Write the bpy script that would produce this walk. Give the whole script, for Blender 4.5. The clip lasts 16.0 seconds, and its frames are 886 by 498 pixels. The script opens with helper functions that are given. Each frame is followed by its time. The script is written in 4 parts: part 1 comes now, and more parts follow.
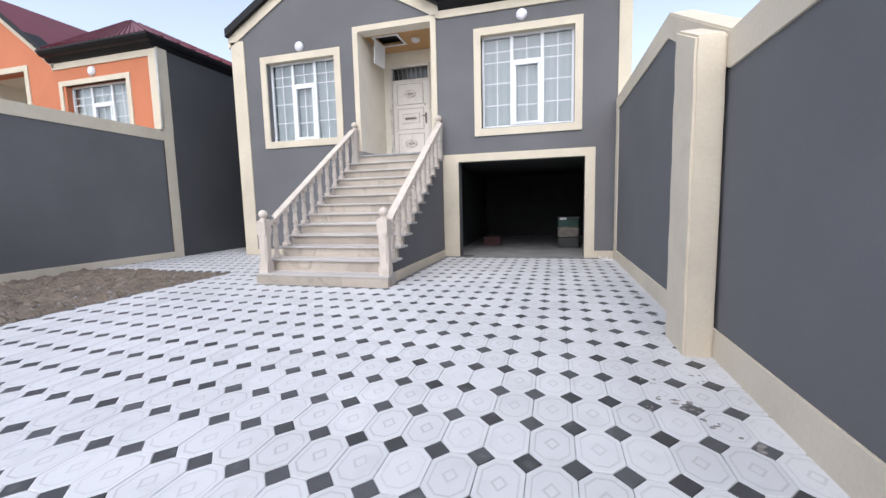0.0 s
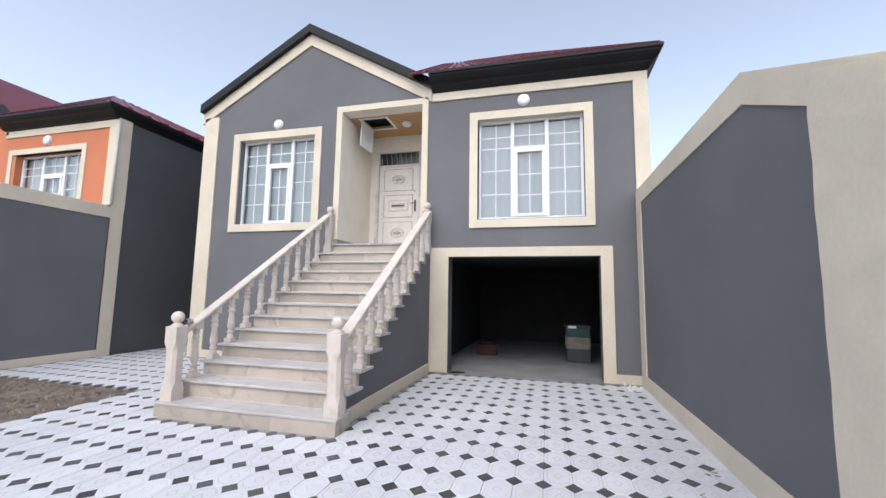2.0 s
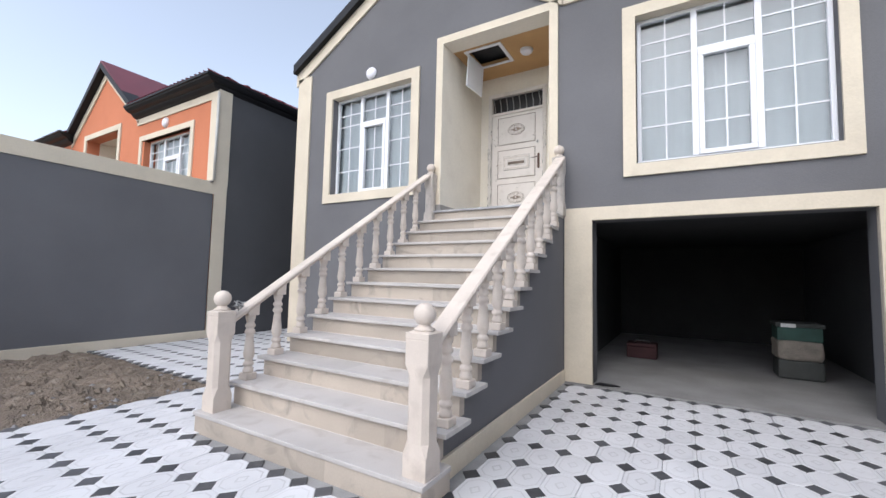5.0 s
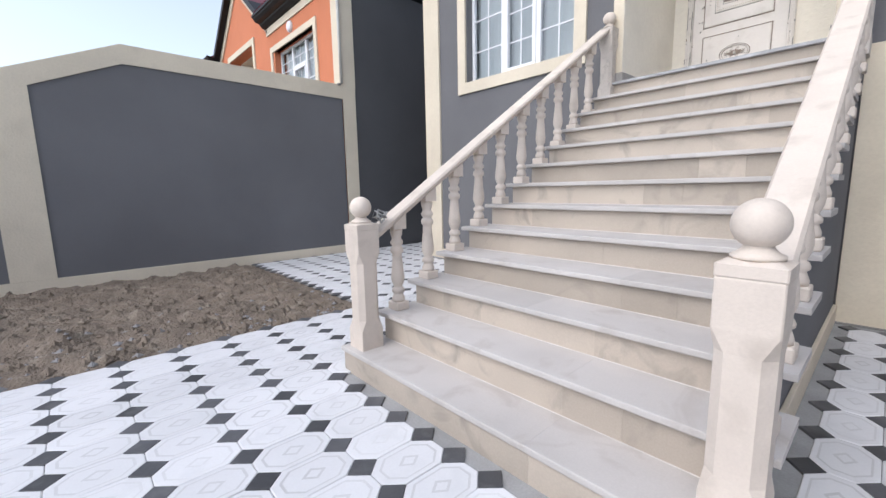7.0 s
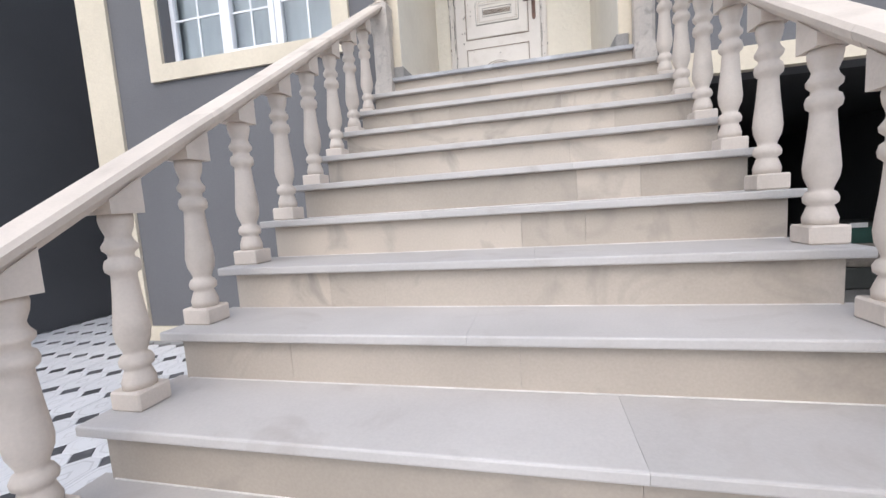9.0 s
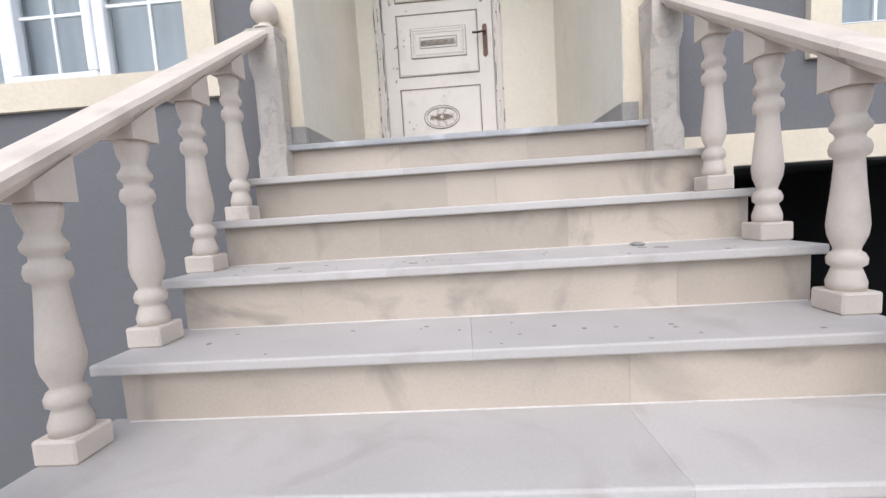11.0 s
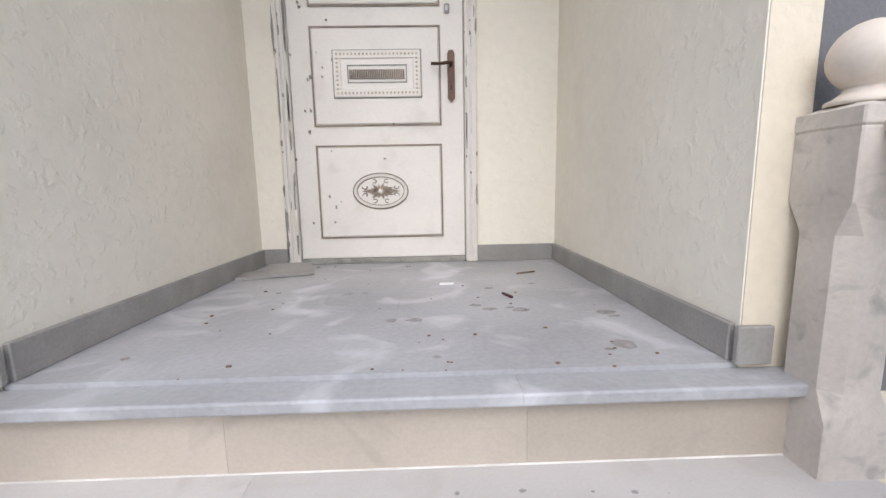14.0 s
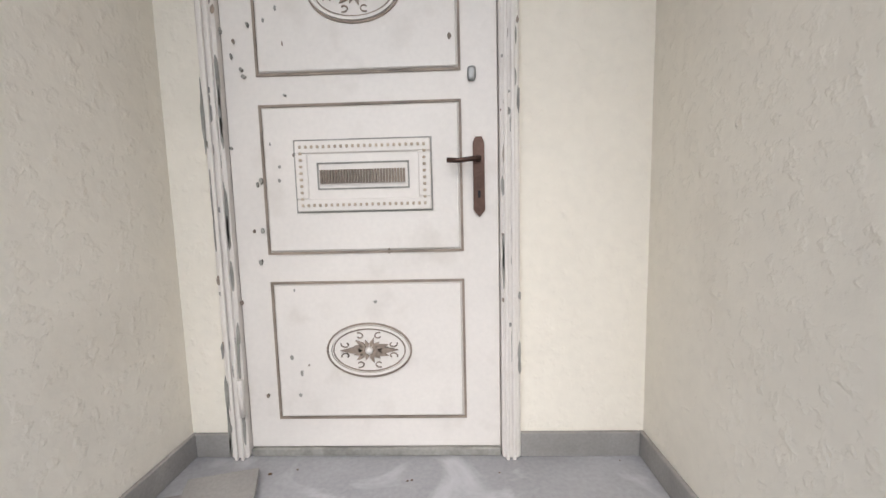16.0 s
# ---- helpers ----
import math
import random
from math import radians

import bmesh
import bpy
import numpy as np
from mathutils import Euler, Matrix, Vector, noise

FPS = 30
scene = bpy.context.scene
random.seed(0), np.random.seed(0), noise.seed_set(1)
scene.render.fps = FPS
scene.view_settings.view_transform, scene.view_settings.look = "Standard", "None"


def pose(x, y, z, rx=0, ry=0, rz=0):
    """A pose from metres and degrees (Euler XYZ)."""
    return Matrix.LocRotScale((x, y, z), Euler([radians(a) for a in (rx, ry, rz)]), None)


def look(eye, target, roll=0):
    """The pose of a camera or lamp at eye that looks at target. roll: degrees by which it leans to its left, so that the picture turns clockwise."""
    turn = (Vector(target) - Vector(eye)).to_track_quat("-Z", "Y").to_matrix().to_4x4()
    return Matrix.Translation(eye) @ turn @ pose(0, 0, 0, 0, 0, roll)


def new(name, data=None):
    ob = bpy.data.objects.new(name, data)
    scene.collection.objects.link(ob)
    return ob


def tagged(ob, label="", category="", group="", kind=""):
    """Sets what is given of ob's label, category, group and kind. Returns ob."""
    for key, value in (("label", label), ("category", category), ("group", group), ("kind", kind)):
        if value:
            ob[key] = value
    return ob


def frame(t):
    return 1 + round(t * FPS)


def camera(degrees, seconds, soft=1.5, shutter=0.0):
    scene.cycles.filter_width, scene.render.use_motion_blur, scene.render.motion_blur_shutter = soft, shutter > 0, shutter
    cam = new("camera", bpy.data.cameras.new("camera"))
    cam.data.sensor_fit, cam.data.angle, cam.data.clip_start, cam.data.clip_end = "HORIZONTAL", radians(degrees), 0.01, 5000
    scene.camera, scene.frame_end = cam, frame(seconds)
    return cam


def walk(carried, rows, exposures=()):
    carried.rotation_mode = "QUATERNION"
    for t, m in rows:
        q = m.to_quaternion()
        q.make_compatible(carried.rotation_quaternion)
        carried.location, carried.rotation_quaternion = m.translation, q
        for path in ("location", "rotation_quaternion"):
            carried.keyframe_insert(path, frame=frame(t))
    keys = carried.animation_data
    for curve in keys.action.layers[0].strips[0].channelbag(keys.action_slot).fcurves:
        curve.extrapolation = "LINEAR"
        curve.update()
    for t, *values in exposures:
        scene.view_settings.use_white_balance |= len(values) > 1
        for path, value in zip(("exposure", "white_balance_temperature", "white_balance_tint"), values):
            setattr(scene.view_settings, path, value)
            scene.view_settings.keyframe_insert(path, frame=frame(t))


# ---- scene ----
cam = camera(94.9, 16.0)
# seconds, eye, a point two metres ahead, roll
PATH = [
    (0, (0.001, -0.007, 1.204), (-0.53, 1.909, 0.987), -1.4),
    (0.5, (-0.089, 0.381, 1.257), (-0.605, 2.308, 1.119), -1.8),
    (1, (-0.123, 0.801, 1.337), (-0.631, 2.735, 1.341), -1.3),
    (1.5, (-0.207, 1.211, 1.397), (-0.708, 3.142, 1.528), -0.3),
    (2, (-0.29, 1.635, 1.446), (-0.789, 3.56, 1.665), 0.9),
    (2.5, (-0.344, 2.03, 1.466), (-0.866, 3.941, 1.742), 1.7),
    (3, (-0.52, 2.363, 1.433), (-1.062, 4.259, 1.763), 2.0),
    (5.5, (-1.318, 3.692, 1.325), (-2.52, 5.291, 1.346), 0.5),
    (6, (-1.619, 3.859, 1.292), (-3.007, 5.294, 1.177), -0.4),
    (6.5, (-1.923, 4.059, 1.253), (-3.42, 5.367, 1.037), -0.7),
    (7, (-2.224, 4.21, 1.23), (-3.691, 5.538, 0.937), -1.1),
    (7.5, (-2.564, 4.399, 1.232), (-3.844, 5.899, 0.902), -2.2),
    (8, (-2.886, 4.734, 1.241), (-3.901, 6.43, 0.938), -2.8),
    (8.5, (-3.176, 5.096, 1.262), (-3.877, 6.953, 1.017), -3.4),
    (9, (-3.373, 5.524, 1.286), (-3.831, 7.459, 1.076), -3.7),
    (9.5, (-3.575, 5.904, 1.466), (-3.906, 7.869, 1.296), -2.9),
    (12, (-3.614, 7.286, 2.29), (-3.628, 9.276, 2.094), -3.1),
    (12.5, (-3.559, 7.53, 2.437), (-3.546, 9.523, 2.264), -2.1),
    (13, (-3.532, 7.719, 2.573), (-3.563, 9.709, 2.374), -1.4),
    (13.5, (-3.455, 7.979, 2.685), (-3.441, 9.966, 2.455), -1.7),
    (14, (-3.456, 8.172, 2.873), (-3.404, 10.149, 2.579), -1.1),
    (14.5, (-3.403, 8.421, 2.934), (-3.399, 10.409, 2.721), -1.6),
    (15, (-3.395, 8.637, 3.075), (-3.377, 10.624, 2.849), -1.4),
    (15.5, (-3.347, 8.857, 3.201), (-3.457, 10.844, 2.998), -1.2),
    (16, (-3.411, 9.126, 3.413), (-3.479, 11.114, 3.197), -1.4),
]
walk(cam, [(t, look(eye, ahead, roll)) for t, eye, ahead, roll in PATH], exposures=[(0.0, 1.0, 6200, 10), (13.0, 1.0, 6200, 10), (14.5, 1.03, 6200, 10), (16.0, 1.06, 6200, 10)])

# ---- world and light ----
SUN_EL, SUN_AZ = radians(49), radians(183)
world = bpy.data.worlds.new("sky")
scene.world = world
world.use_nodes = True
wn = world.node_tree.nodes
sky = wn.new("ShaderNodeTexSky")
sky.sky_type = "NISHITA"
sky.sun_disc = False
sky.sun_elevation, sky.sun_rotation = SUN_EL, SUN_AZ
sky.air_density, sky.dust_density, sky.ozone_density = 1.0, 2.5, 1.0
wn["Background"].inputs["Strength"].default_value = 0.15
haze = wn.new("ShaderNodeHueSaturation")
haze.inputs["Saturation"].default_value = 0.55
world.node_tree.links.new(sky.outputs[0], haze.inputs["Color"])
world.node_tree.links.new(haze.outputs[0], wn["Background"].inputs["Color"])
sun_data = bpy.data.lights.new("sun", "SUN")
sun_data.energy, sun_data.angle, sun_data.color = 0.2, radians(90), (1.0, 0.96, 0.92)
sun = new("sun", sun_data)
sun_from = Vector((math.sin(SUN_AZ) * math.cos(SUN_EL), math.cos(SUN_AZ) * math.cos(SUN_EL), math.sin(SUN_EL)))
sun.matrix_world = look(sun_from * 40, (0, 0, 0))


# ---- materials ----
def material(name, color, rough=0.7, var=0.12, scale=3.0, grain=60.0, bump=0.15, metal=0.0, piece=0.0, stain=None, stain_amt=0.0, stain_scale=2.0, dist=0.01, spec=0.5, warp=0.0, lumps=0.0):
    """Base colour with broad and fine variation, a fine relief, and optional stains."""
    m = bpy.data.materials.new(name)
    m.use_nodes = True
    n, l = m.node_tree.nodes, m.node_tree.links
    b = n["Principled BSDF"]
    b.inputs["Roughness"].default_value = rough
    b.inputs["Metallic"].default_value = metal
    b.inputs["Specular IOR Level"].default_value = spec
    geo = n.new("ShaderNodeNewGeometry")

    def noise_tex(s, detail=4.0):
        t = n.new("ShaderNodeTexNoise")
        t.inputs["Scale"].default_value = s
        t.inputs["Detail"].default_value = detail
        l.new(geo.outputs["Position"], t.inputs["Vector"])
        return t

    big, fine = noise_tex(scale), noise_tex(grain, 6.0)
    val = n.new("ShaderNodeMapRange")
    val.inputs["From Min"].default_value, val.inputs["From Max"].default_value = 0.3, 0.7
    val.inputs["To Min"].default_value, val.inputs["To Max"].default_value = 1 - var, 1 + var
    l.new(big.outputs["Fac"], val.inputs["Value"])
    val2 = n.new("ShaderNodeMapRange")
    val2.inputs["From Min"].default_value, val2.inputs["From Max"].default_value = 0.25, 0.75
    val2.inputs["To Min"].default_value, val2.inputs["To Max"].default_value = 1 - var * 0.6, 1 + var * 0.6
    l.new(fine.outputs["Fac"], val2.inputs["Value"])
    mul = n.new("ShaderNodeMath")
    mul.operation = "MULTIPLY"
    l.new(val.outputs[0], mul.inputs[0])
    l.new(val2.outputs[0], mul.inputs[1])
    last = mul.outputs[0]
    if piece:
        info = n.new("ShaderNodeObjectInfo")
        isl = n.new("ShaderNodeMath")
        isl.operation = "ADD"
        l.new(info.outputs["Random"], isl.inputs[0])
        l.new(geo.outputs["Random Per Island"], isl.inputs[1])
        fr = n.new("ShaderNodeMath")
        fr.operation = "FRACT"
        l.new(isl.outputs[0], fr.inputs[0])
        pr = n.new("ShaderNodeMapRange")
        pr.inputs["To Min"].default_value, pr.inputs["To Max"].default_value = 1 - piece, 1 + piece
        l.new(fr.outputs[0], pr.inputs["Value"])
        m2 = n.new("ShaderNodeMath")
        m2.operation = "MULTIPLY"
        l.new(last, m2.inputs[0])
        l.new(pr.outputs[0], m2.inputs[1])
        last = m2.outputs[0]
    hsv = n.new("ShaderNodeHueSaturation")
    hsv.inputs["Color"].default_value = (*color, 1)
    l.new(last, hsv.inputs["Value"])
    col = hsv.outputs[0]
    if stain:
        st = noise_tex(stain_scale, 8.0)
        st.inputs["Distortion"].default_value = warp
        rmp = n.new("ShaderNodeMapRange")
        rmp.inputs["From Min"].default_value, rmp.inputs["From Max"].default_value = 0.55, 0.72
        rmp.inputs["To Max"].default_value = stain_amt
        l.new(st.outputs["Fac"], rmp.inputs["Value"])
        mix = n.new("ShaderNodeMix")
        mix.data_type = "RGBA"
        l.new(rmp.outputs[0], mix.inputs[0])
        l.new(col, mix.inputs[6])
        mix.inputs[7].default_value = (*stain, 1)
        col = mix.outputs[2]
    l.new(col, b.inputs["Base Color"])
    bp = n.new("ShaderNodeBump")
    bp.inputs["Strength"].default_value = bump
    bp.inputs["Distance"].default_value = dist
    l.new(fine.outputs["Fac"], bp.inputs["Height"])
    if lumps:
        lt = noise_tex(26.0, 3.0)
        lr = n.new("ShaderNodeMapRange")
        lr.inputs["From Min"].default_value, lr.inputs["From Max"].default_value = 0.52, 0.85
        l.new(lt.outputs["Fac"], lr.inputs["Value"])
        lb = n.new("ShaderNodeBump")
        lb.inputs["Strength"].default_value = lumps
        lb.inputs["Distance"].default_value = 0.012
        l.new(lr.outputs[0], lb.inputs["Height"])
        l.new(bp.outputs[0], lb.inputs["Normal"])
        bp = lb
    l.new(bp.outputs[0], b.inputs["Normal"])
    return m


def glass_material():
    m = bpy.data.materials.new("window_glass")
    m.use_nodes = True
    n, l = m.node_tree.nodes, m.node_tree.links
    n.remove(n["Principled BSDF"])
    tr, gl, mx, fr = n.new("ShaderNodeBsdfTransparent"), n.new("ShaderNodeBsdfGlossy"), n.new("ShaderNodeMixShader"), n.new("ShaderNodeFresnel")
    tr.inputs[0].default_value = (0.86, 0.92, 0.93, 1)
    gl.inputs["Roughness"].default_value = 0.02
    fr.inputs["IOR"].default_value = 2.0
    l.new(fr.outputs[0], mx.inputs[0])
    l.new(tr.outputs[0], mx.inputs[1])
    l.new(gl.outputs[0], mx.inputs[2])
    l.new(mx.outputs[0], n["Material Output"].inputs[0])
    return m


def clear_material():
    m = bpy.data.materials.new("clear_inner_face")
    m.use_nodes = True
    n, l = m.node_tree.nodes, m.node_tree.links
    n.remove(n["Principled BSDF"])
    tr = n.new("ShaderNodeBsdfTransparent")
    l.new(tr.outputs[0], n["Material Output"].inputs[0])
    return m


CLEAR = clear_material()
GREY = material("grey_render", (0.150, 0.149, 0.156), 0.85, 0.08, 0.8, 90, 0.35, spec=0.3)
# darker copy of the grey render: shade on side and rear walls as colour
GREY_SHADED = material("shaded_grey_render", (0.090, 0.090, 0.095), 0.9, 0.10, 0.7, 90, 0.3, spec=0.3)
CREAM = material("cream_paint", (0.66, 0.585, 0.465), 0.75, 0.06, 1.4, 40, 0.35, stain=(0.48, 0.42, 0.33), stain_amt=0.25, stain_scale=3.0, spec=0.3)
ORANGE = material("orange_render", (0.56, 0.20, 0.105), 0.85, 0.07, 1.0, 80, 0.3, spec=0.3)
NICHE = material("rough_cream_plaster", (0.75, 0.70, 0.605), 0.85, 0.05, 1.2, 22, 0.35, stain=(0.50, 0.44, 0.35), stain_amt=0.18, stain_scale=2.2, dist=0.010, spec=0.25, lumps=0.33)
OCHRE = material("ochre_ceiling_paint", (0.50, 0.30, 0.13), 0.7, 0.08, 2, 50, 0.2)
ROOF = material("burgundy_metal_sheet", (0.16, 0.028, 0.04), 0.45, 0.10, 1.5, 60, 0.05, metal=0.2)
BLACK = material("black_fascia_metal", (0.010, 0.010, 0.012), 0.5, 0.2, 2, 60, 0.05, spec=0.25)
STONE = material("pale_limestone", (0.49, 0.463, 0.442), 0.6, 0.07, 2.5, 120, 0.12, piece=0.06, stain=(0.36, 0.32, 0.29), stain_amt=0.5, stain_scale=2.8, dist=0.004, warp=1.6)
RISER = material("warm_limestone", (0.455, 0.395, 0.33), 0.6, 0.09, 2.0, 120, 0.12, piece=0.17, stain=(0.29, 0.255, 0.22), stain_amt=0.75, stain_scale=2.6, dist=0.004, warp=2.0)
CARVED = material("carved_limestone", (0.625, 0.548, 0.475), 0.65, 0.06, 5, 110, 0.2, piece=0.06, stain=(0.43, 0.37, 0.31), stain_amt=0.5, stain_scale=7, dist=0.004)
MORTARED = material("limestone_smeared_with_mortar", (0.50, 0.45, 0.40), 0.75, 0.12, 5, 70, 0.4, stain=(0.30, 0.27, 0.24), stain_amt=0.7, stain_scale=14, dist=0.006, warp=0.8)
SPOT = material("dried_cement_spot", (0.27, 0.255, 0.245), 0.8, 0.25, 30, 90, 0.3)
# brighter copy of the net curtain, its lit look put into the colour
BRIGHT = material("white_lit_curtain", (0.66, 0.67, 0.68), 0.9, 0.06, 5, 150, 0.2)
LANDING = material("grey_stone_floor", (0.35, 0.348, 0.358), 0.5, 0.16, 2.2, 60, 0.15, stain=(0.56, 0.56, 0.58), stain_amt=0.9, stain_scale=3.4, dist=0.004, warp=0.9)
SKIRT = material("grey_stone_skirting", (0.27, 0.255, 0.24), 0.6, 0.16, 6, 90, 0.2, piece=0.08, dist=0.004)
TILE = material("white_cement_tile", (0.65, 0.652, 0.668), 0.5, 0.05, 1.2, 90, 0.12, piece=0.05, stain=(0.46, 0.47, 0.48), stain_amt=0.3, stain_scale=5, dist=0.003)
TILE_LINE = material("pale_grey_tile_line", (0.56, 0.56, 0.57), 0.5, 0.08, 2, 90, 0.12, piece=0.10, dist=0.003)
TILE_DARK = material("black_cement_tile", (0.068, 0.069, 0.075), 0.5, 0.15, 8, 90, 0.2, piece=0.35, stain=(0.2, 0.2, 0.2), stain_amt=0.35, stain_scale=9, dist=0.003)
GROUT = material("cement_bedding", (0.30, 0.30, 0.30), 0.9, 0.15, 4, 90, 0.2)
CONCRETE = material("dusty_concrete", (0.24, 0.235, 0.235), 0.85, 0.16, 1.8, 50, 0.4, stain=(0.22, 0.21, 0.2), stain_amt=0.5, stain_scale=1.7)
# near-black base colour: the darkness of the unlit rooms is painted in
BLOCK = material("render_blackened_as_unlit", (0.035, 0.035, 0.036), 0.9, 0.15, 1.5, 40, 0.5)
SOIL = material("dry_soil", (0.185, 0.148, 0.115), 0.95, 0.22, 3.0, 45, 0.9, stain=(0.28, 0.25, 0.20), stain_amt=0.6, stain_scale=6, dist=0.03)
PVC = material("white_pvc", (0.78, 0.79, 0.82), 0.35, 0.03, 3, 60, 0.03)
CURTAIN = material("white_net_curtain", (0.43, 0.46, 0.48), 0.9, 0.06, 5, 150, 0.2)
GLASS = glass_material()
DOORP = material("chipped_cream_door_paint", (0.70, 0.655, 0.605), 0.45, 0.05, 2, 60, 0.12, stain=(0.50, 0.45, 0.39), stain_amt=0.30, stain_scale=7, dist=0.004)
DOORLINE = material("dark_groove_patina", (0.24, 0.19, 0.15), 0.6, 0.3, 9, 60, 0.3)
CHIP = material("exposed_grey_filler", (0.26, 0.25, 0.225), 0.8, 0.25, 12, 70, 0.4)
GILT = material("worn_ochre_paint", (0.46, 0.38, 0.29), 0.6, 0.2, 9, 70, 0.2)
MORTAR = material("white_joint_mortar", (0.66, 0.63, 0.60), 0.85, 0.15, 6, 90, 0.3)
BRONZE = material("aged_bronze", (0.075, 0.045, 0.035), 0.35, 0.25, 12, 90, 0.15, metal=0.8)
IRON = material("wrought_iron", (0.35, 0.35, 0.34), 0.5, 0.2, 8, 80, 0.1, metal=0.6)
DARKGLASS = material("dark_transom_pane", (0.03, 0.03, 0.032), 0.15, 0.2, 3, 60, 0.02)
LAMPW = material("white_lamp_glass", (0.80, 0.79, 0.84), 0.3, 0.02, 3, 60, 0.02)
RED = material("dull_red_plastic", (0.06, 0.02, 0.022), 0.7, 0.2, 5, 60, 0.1)
GREEN = material("faded_green_plastic", (0.028, 0.075, 0.06), 0.6, 0.2, 5, 60, 0.1)
SACK = material("dirty_sackcloth", (0.27, 0.235, 0.20), 0.9, 0.25, 5, 70, 0.6)
DARKP = material("dark_grey_plastic", (0.05, 0.053, 0.05), 0.6, 0.2, 5, 60, 0.1)
PIPE = material("grey_pvc_pipe", (0.50, 0.49, 0.46), 0.5, 0.1, 4, 60, 0.05)
WHITEB = material("white_debris", (0.75, 0.74, 0.72), 0.8, 0.1, 9, 60, 0.2)
WOODB = material("brown_splinters", (0.17, 0.11, 0.07), 0.85, 0.3, 20, 80, 0.3)
HORIZON = material("dry_land", (0.22, 0.20, 0.16), 0.95, 0.2, 0.05, 3, 0.3)


# ---- mesh tools ----
def bm_box(bm, x0, x1, y0, y1, z0, z1, bevel=0.0, seg=1, mat=0):
    r = bmesh.ops.create_cube(bm, size=1.0)
    bmesh.ops.scale(bm, vec=(x1 - x0, y1 - y0, z1 - z0), verts=r["verts"])
    bmesh.ops.translate(bm, vec=((x0 + x1) / 2, (y0 + y1) / 2, (z0 + z1) / 2), verts=r["verts"])
    if mat:
        for f in {f for v in r["verts"] for f in v.link_faces}:
            f.material_index = mat
    if bevel:
        es = list({e for v in r["verts"] for e in v.link_edges})
        bmesh.ops.bevel(bm, geom=es, offset=bevel, segments=seg, affect="EDGES", profile=0.5)
    return bm


def bm_prism(bm, pts, axis, d0, d1):
    """Extrudes a 2D polygon along an axis: 'x' takes (y, z), 'y' takes (x, z), 'z' takes (x, y)."""
    def at(p, d):
        return {"x": (d, p[0], p[1]), "y": (p[0], d, p[1]), "z": (p[0], p[1], d)}[axis]
    a = [bm.verts.new(at(p, d0)) for p in pts]
    b = [bm.verts.new(at(p, d1)) for p in pts]
    fs = [bm.faces.new(a), bm.faces.new(b[::-1])]
    k = len(pts)
    for i in range(k):
        fs.append(bm.faces.new((a[i], b[i], b[(i + 1) % k], a[(i + 1) % k])))
    bmesh.ops.recalc_face_normals(bm, faces=fs)
    return bm


def bm_lathe(bm, prof, cx=0, cy=0, cz=0, seg=20, squash=1.0):
    """Turns a profile of (radius, height) round a vertical axis."""
    rings = []
    for r, z in prof:
        rings.append([bm.verts.new((cx + max(r, 1e-4) * math.cos(2 * math.pi * i / seg), cy + max(r, 1e-4) * squash * math.sin(2 * math.pi * i / seg), cz + z)) for i in range(seg)])
    fs = []
    for a, b in zip(rings, rings[1:]):
        for i in range(seg):
            f = bm.faces.new((a[i], a[(i + 1) % seg], b[(i + 1) % seg], b[i]))
            f.smooth = True
            fs.append(f)
    fs += [bm.faces.new(rings[0][::-1]), bm.faces.new(rings[-1])]
    bmesh.ops.recalc_face_normals(bm, faces=fs)
    return bm


def bm_tube(bm, pts, r, seg=8):
    """A round bar along a line of points."""
    rings = []
    for i, p in enumerate(pts):
        p = Vector(p)
        d = (Vector(pts[min(i + 1, len(pts) - 1)]) - Vector(pts[max(i - 1, 0)])).normalized()
        u = d.cross(Vector((0, 0, 1)) if abs(d.z) < 0.9 else Vector((1, 0, 0))).normalized()
        w = d.cross(u)
        rings.append([bm.verts.new(p + r * (math.cos(a) * u + math.sin(a) * w)) for a in (2 * math.pi * k / seg for k in range(seg))])
    fs = []
    for a, b in zip(rings, rings[1:]):
        for i in range(seg):
            f = bm.faces.new((a[i], a[(i + 1) % seg], b[(i + 1) % seg], b[i]))
            f.smooth = True
            fs.append(f)
    fs += [bm.faces.new(rings[0][::-1]), bm.faces.new(rings[-1])]
    bmesh.ops.recalc_face_normals(bm, faces=fs)
    return bm


def bm_frame(bm, x0, x1, z0, z1, y0, y1, w, bevel=0.0, sides="lrtb"):
    """A flat rectangular frame in the facade's plane, w wide inwards from the outer size; posts stand between the rails."""
    zt, zb = (z1 - w if "t" in sides else z1), (z0 + w if "b" in sides else z0)
    if "t" in sides:
        bm_box(bm, x0, x1, y0, y1, z1 - w, z1, bevel)
    if "b" in sides:
        bm_box(bm, x0, x1, y0, y1, z0, z0 + w, bevel)
    if "l" in sides:
        bm_box(bm, x0, x0 + w, y0, y1, zb, zt, bevel)
    if "r" in sides:
        bm_box(bm, x1 - w, x1, y0, y1, zb, zt, bevel)
    return bm


def part(name, bm, mats, parent=None, label=""):
    """Links a bmesh as one mesh object, under its thing if one is given."""
    me = bpy.data.meshes.new(name)
    bm.to_mesh(me)
    bm.free()
    for m in mats if isinstance(mats, (list, tuple)) else [mats]:
        me.materials.append(m)
    ob = new(name, me)
    if parent:
        ob.parent = parent
    if label:
        ob["label"] = label
    return ob


def B():
    return bmesh.new()


def empty(name, label, category, group="", kind=""):
    return tagged(new(name), label, category, group, kind)


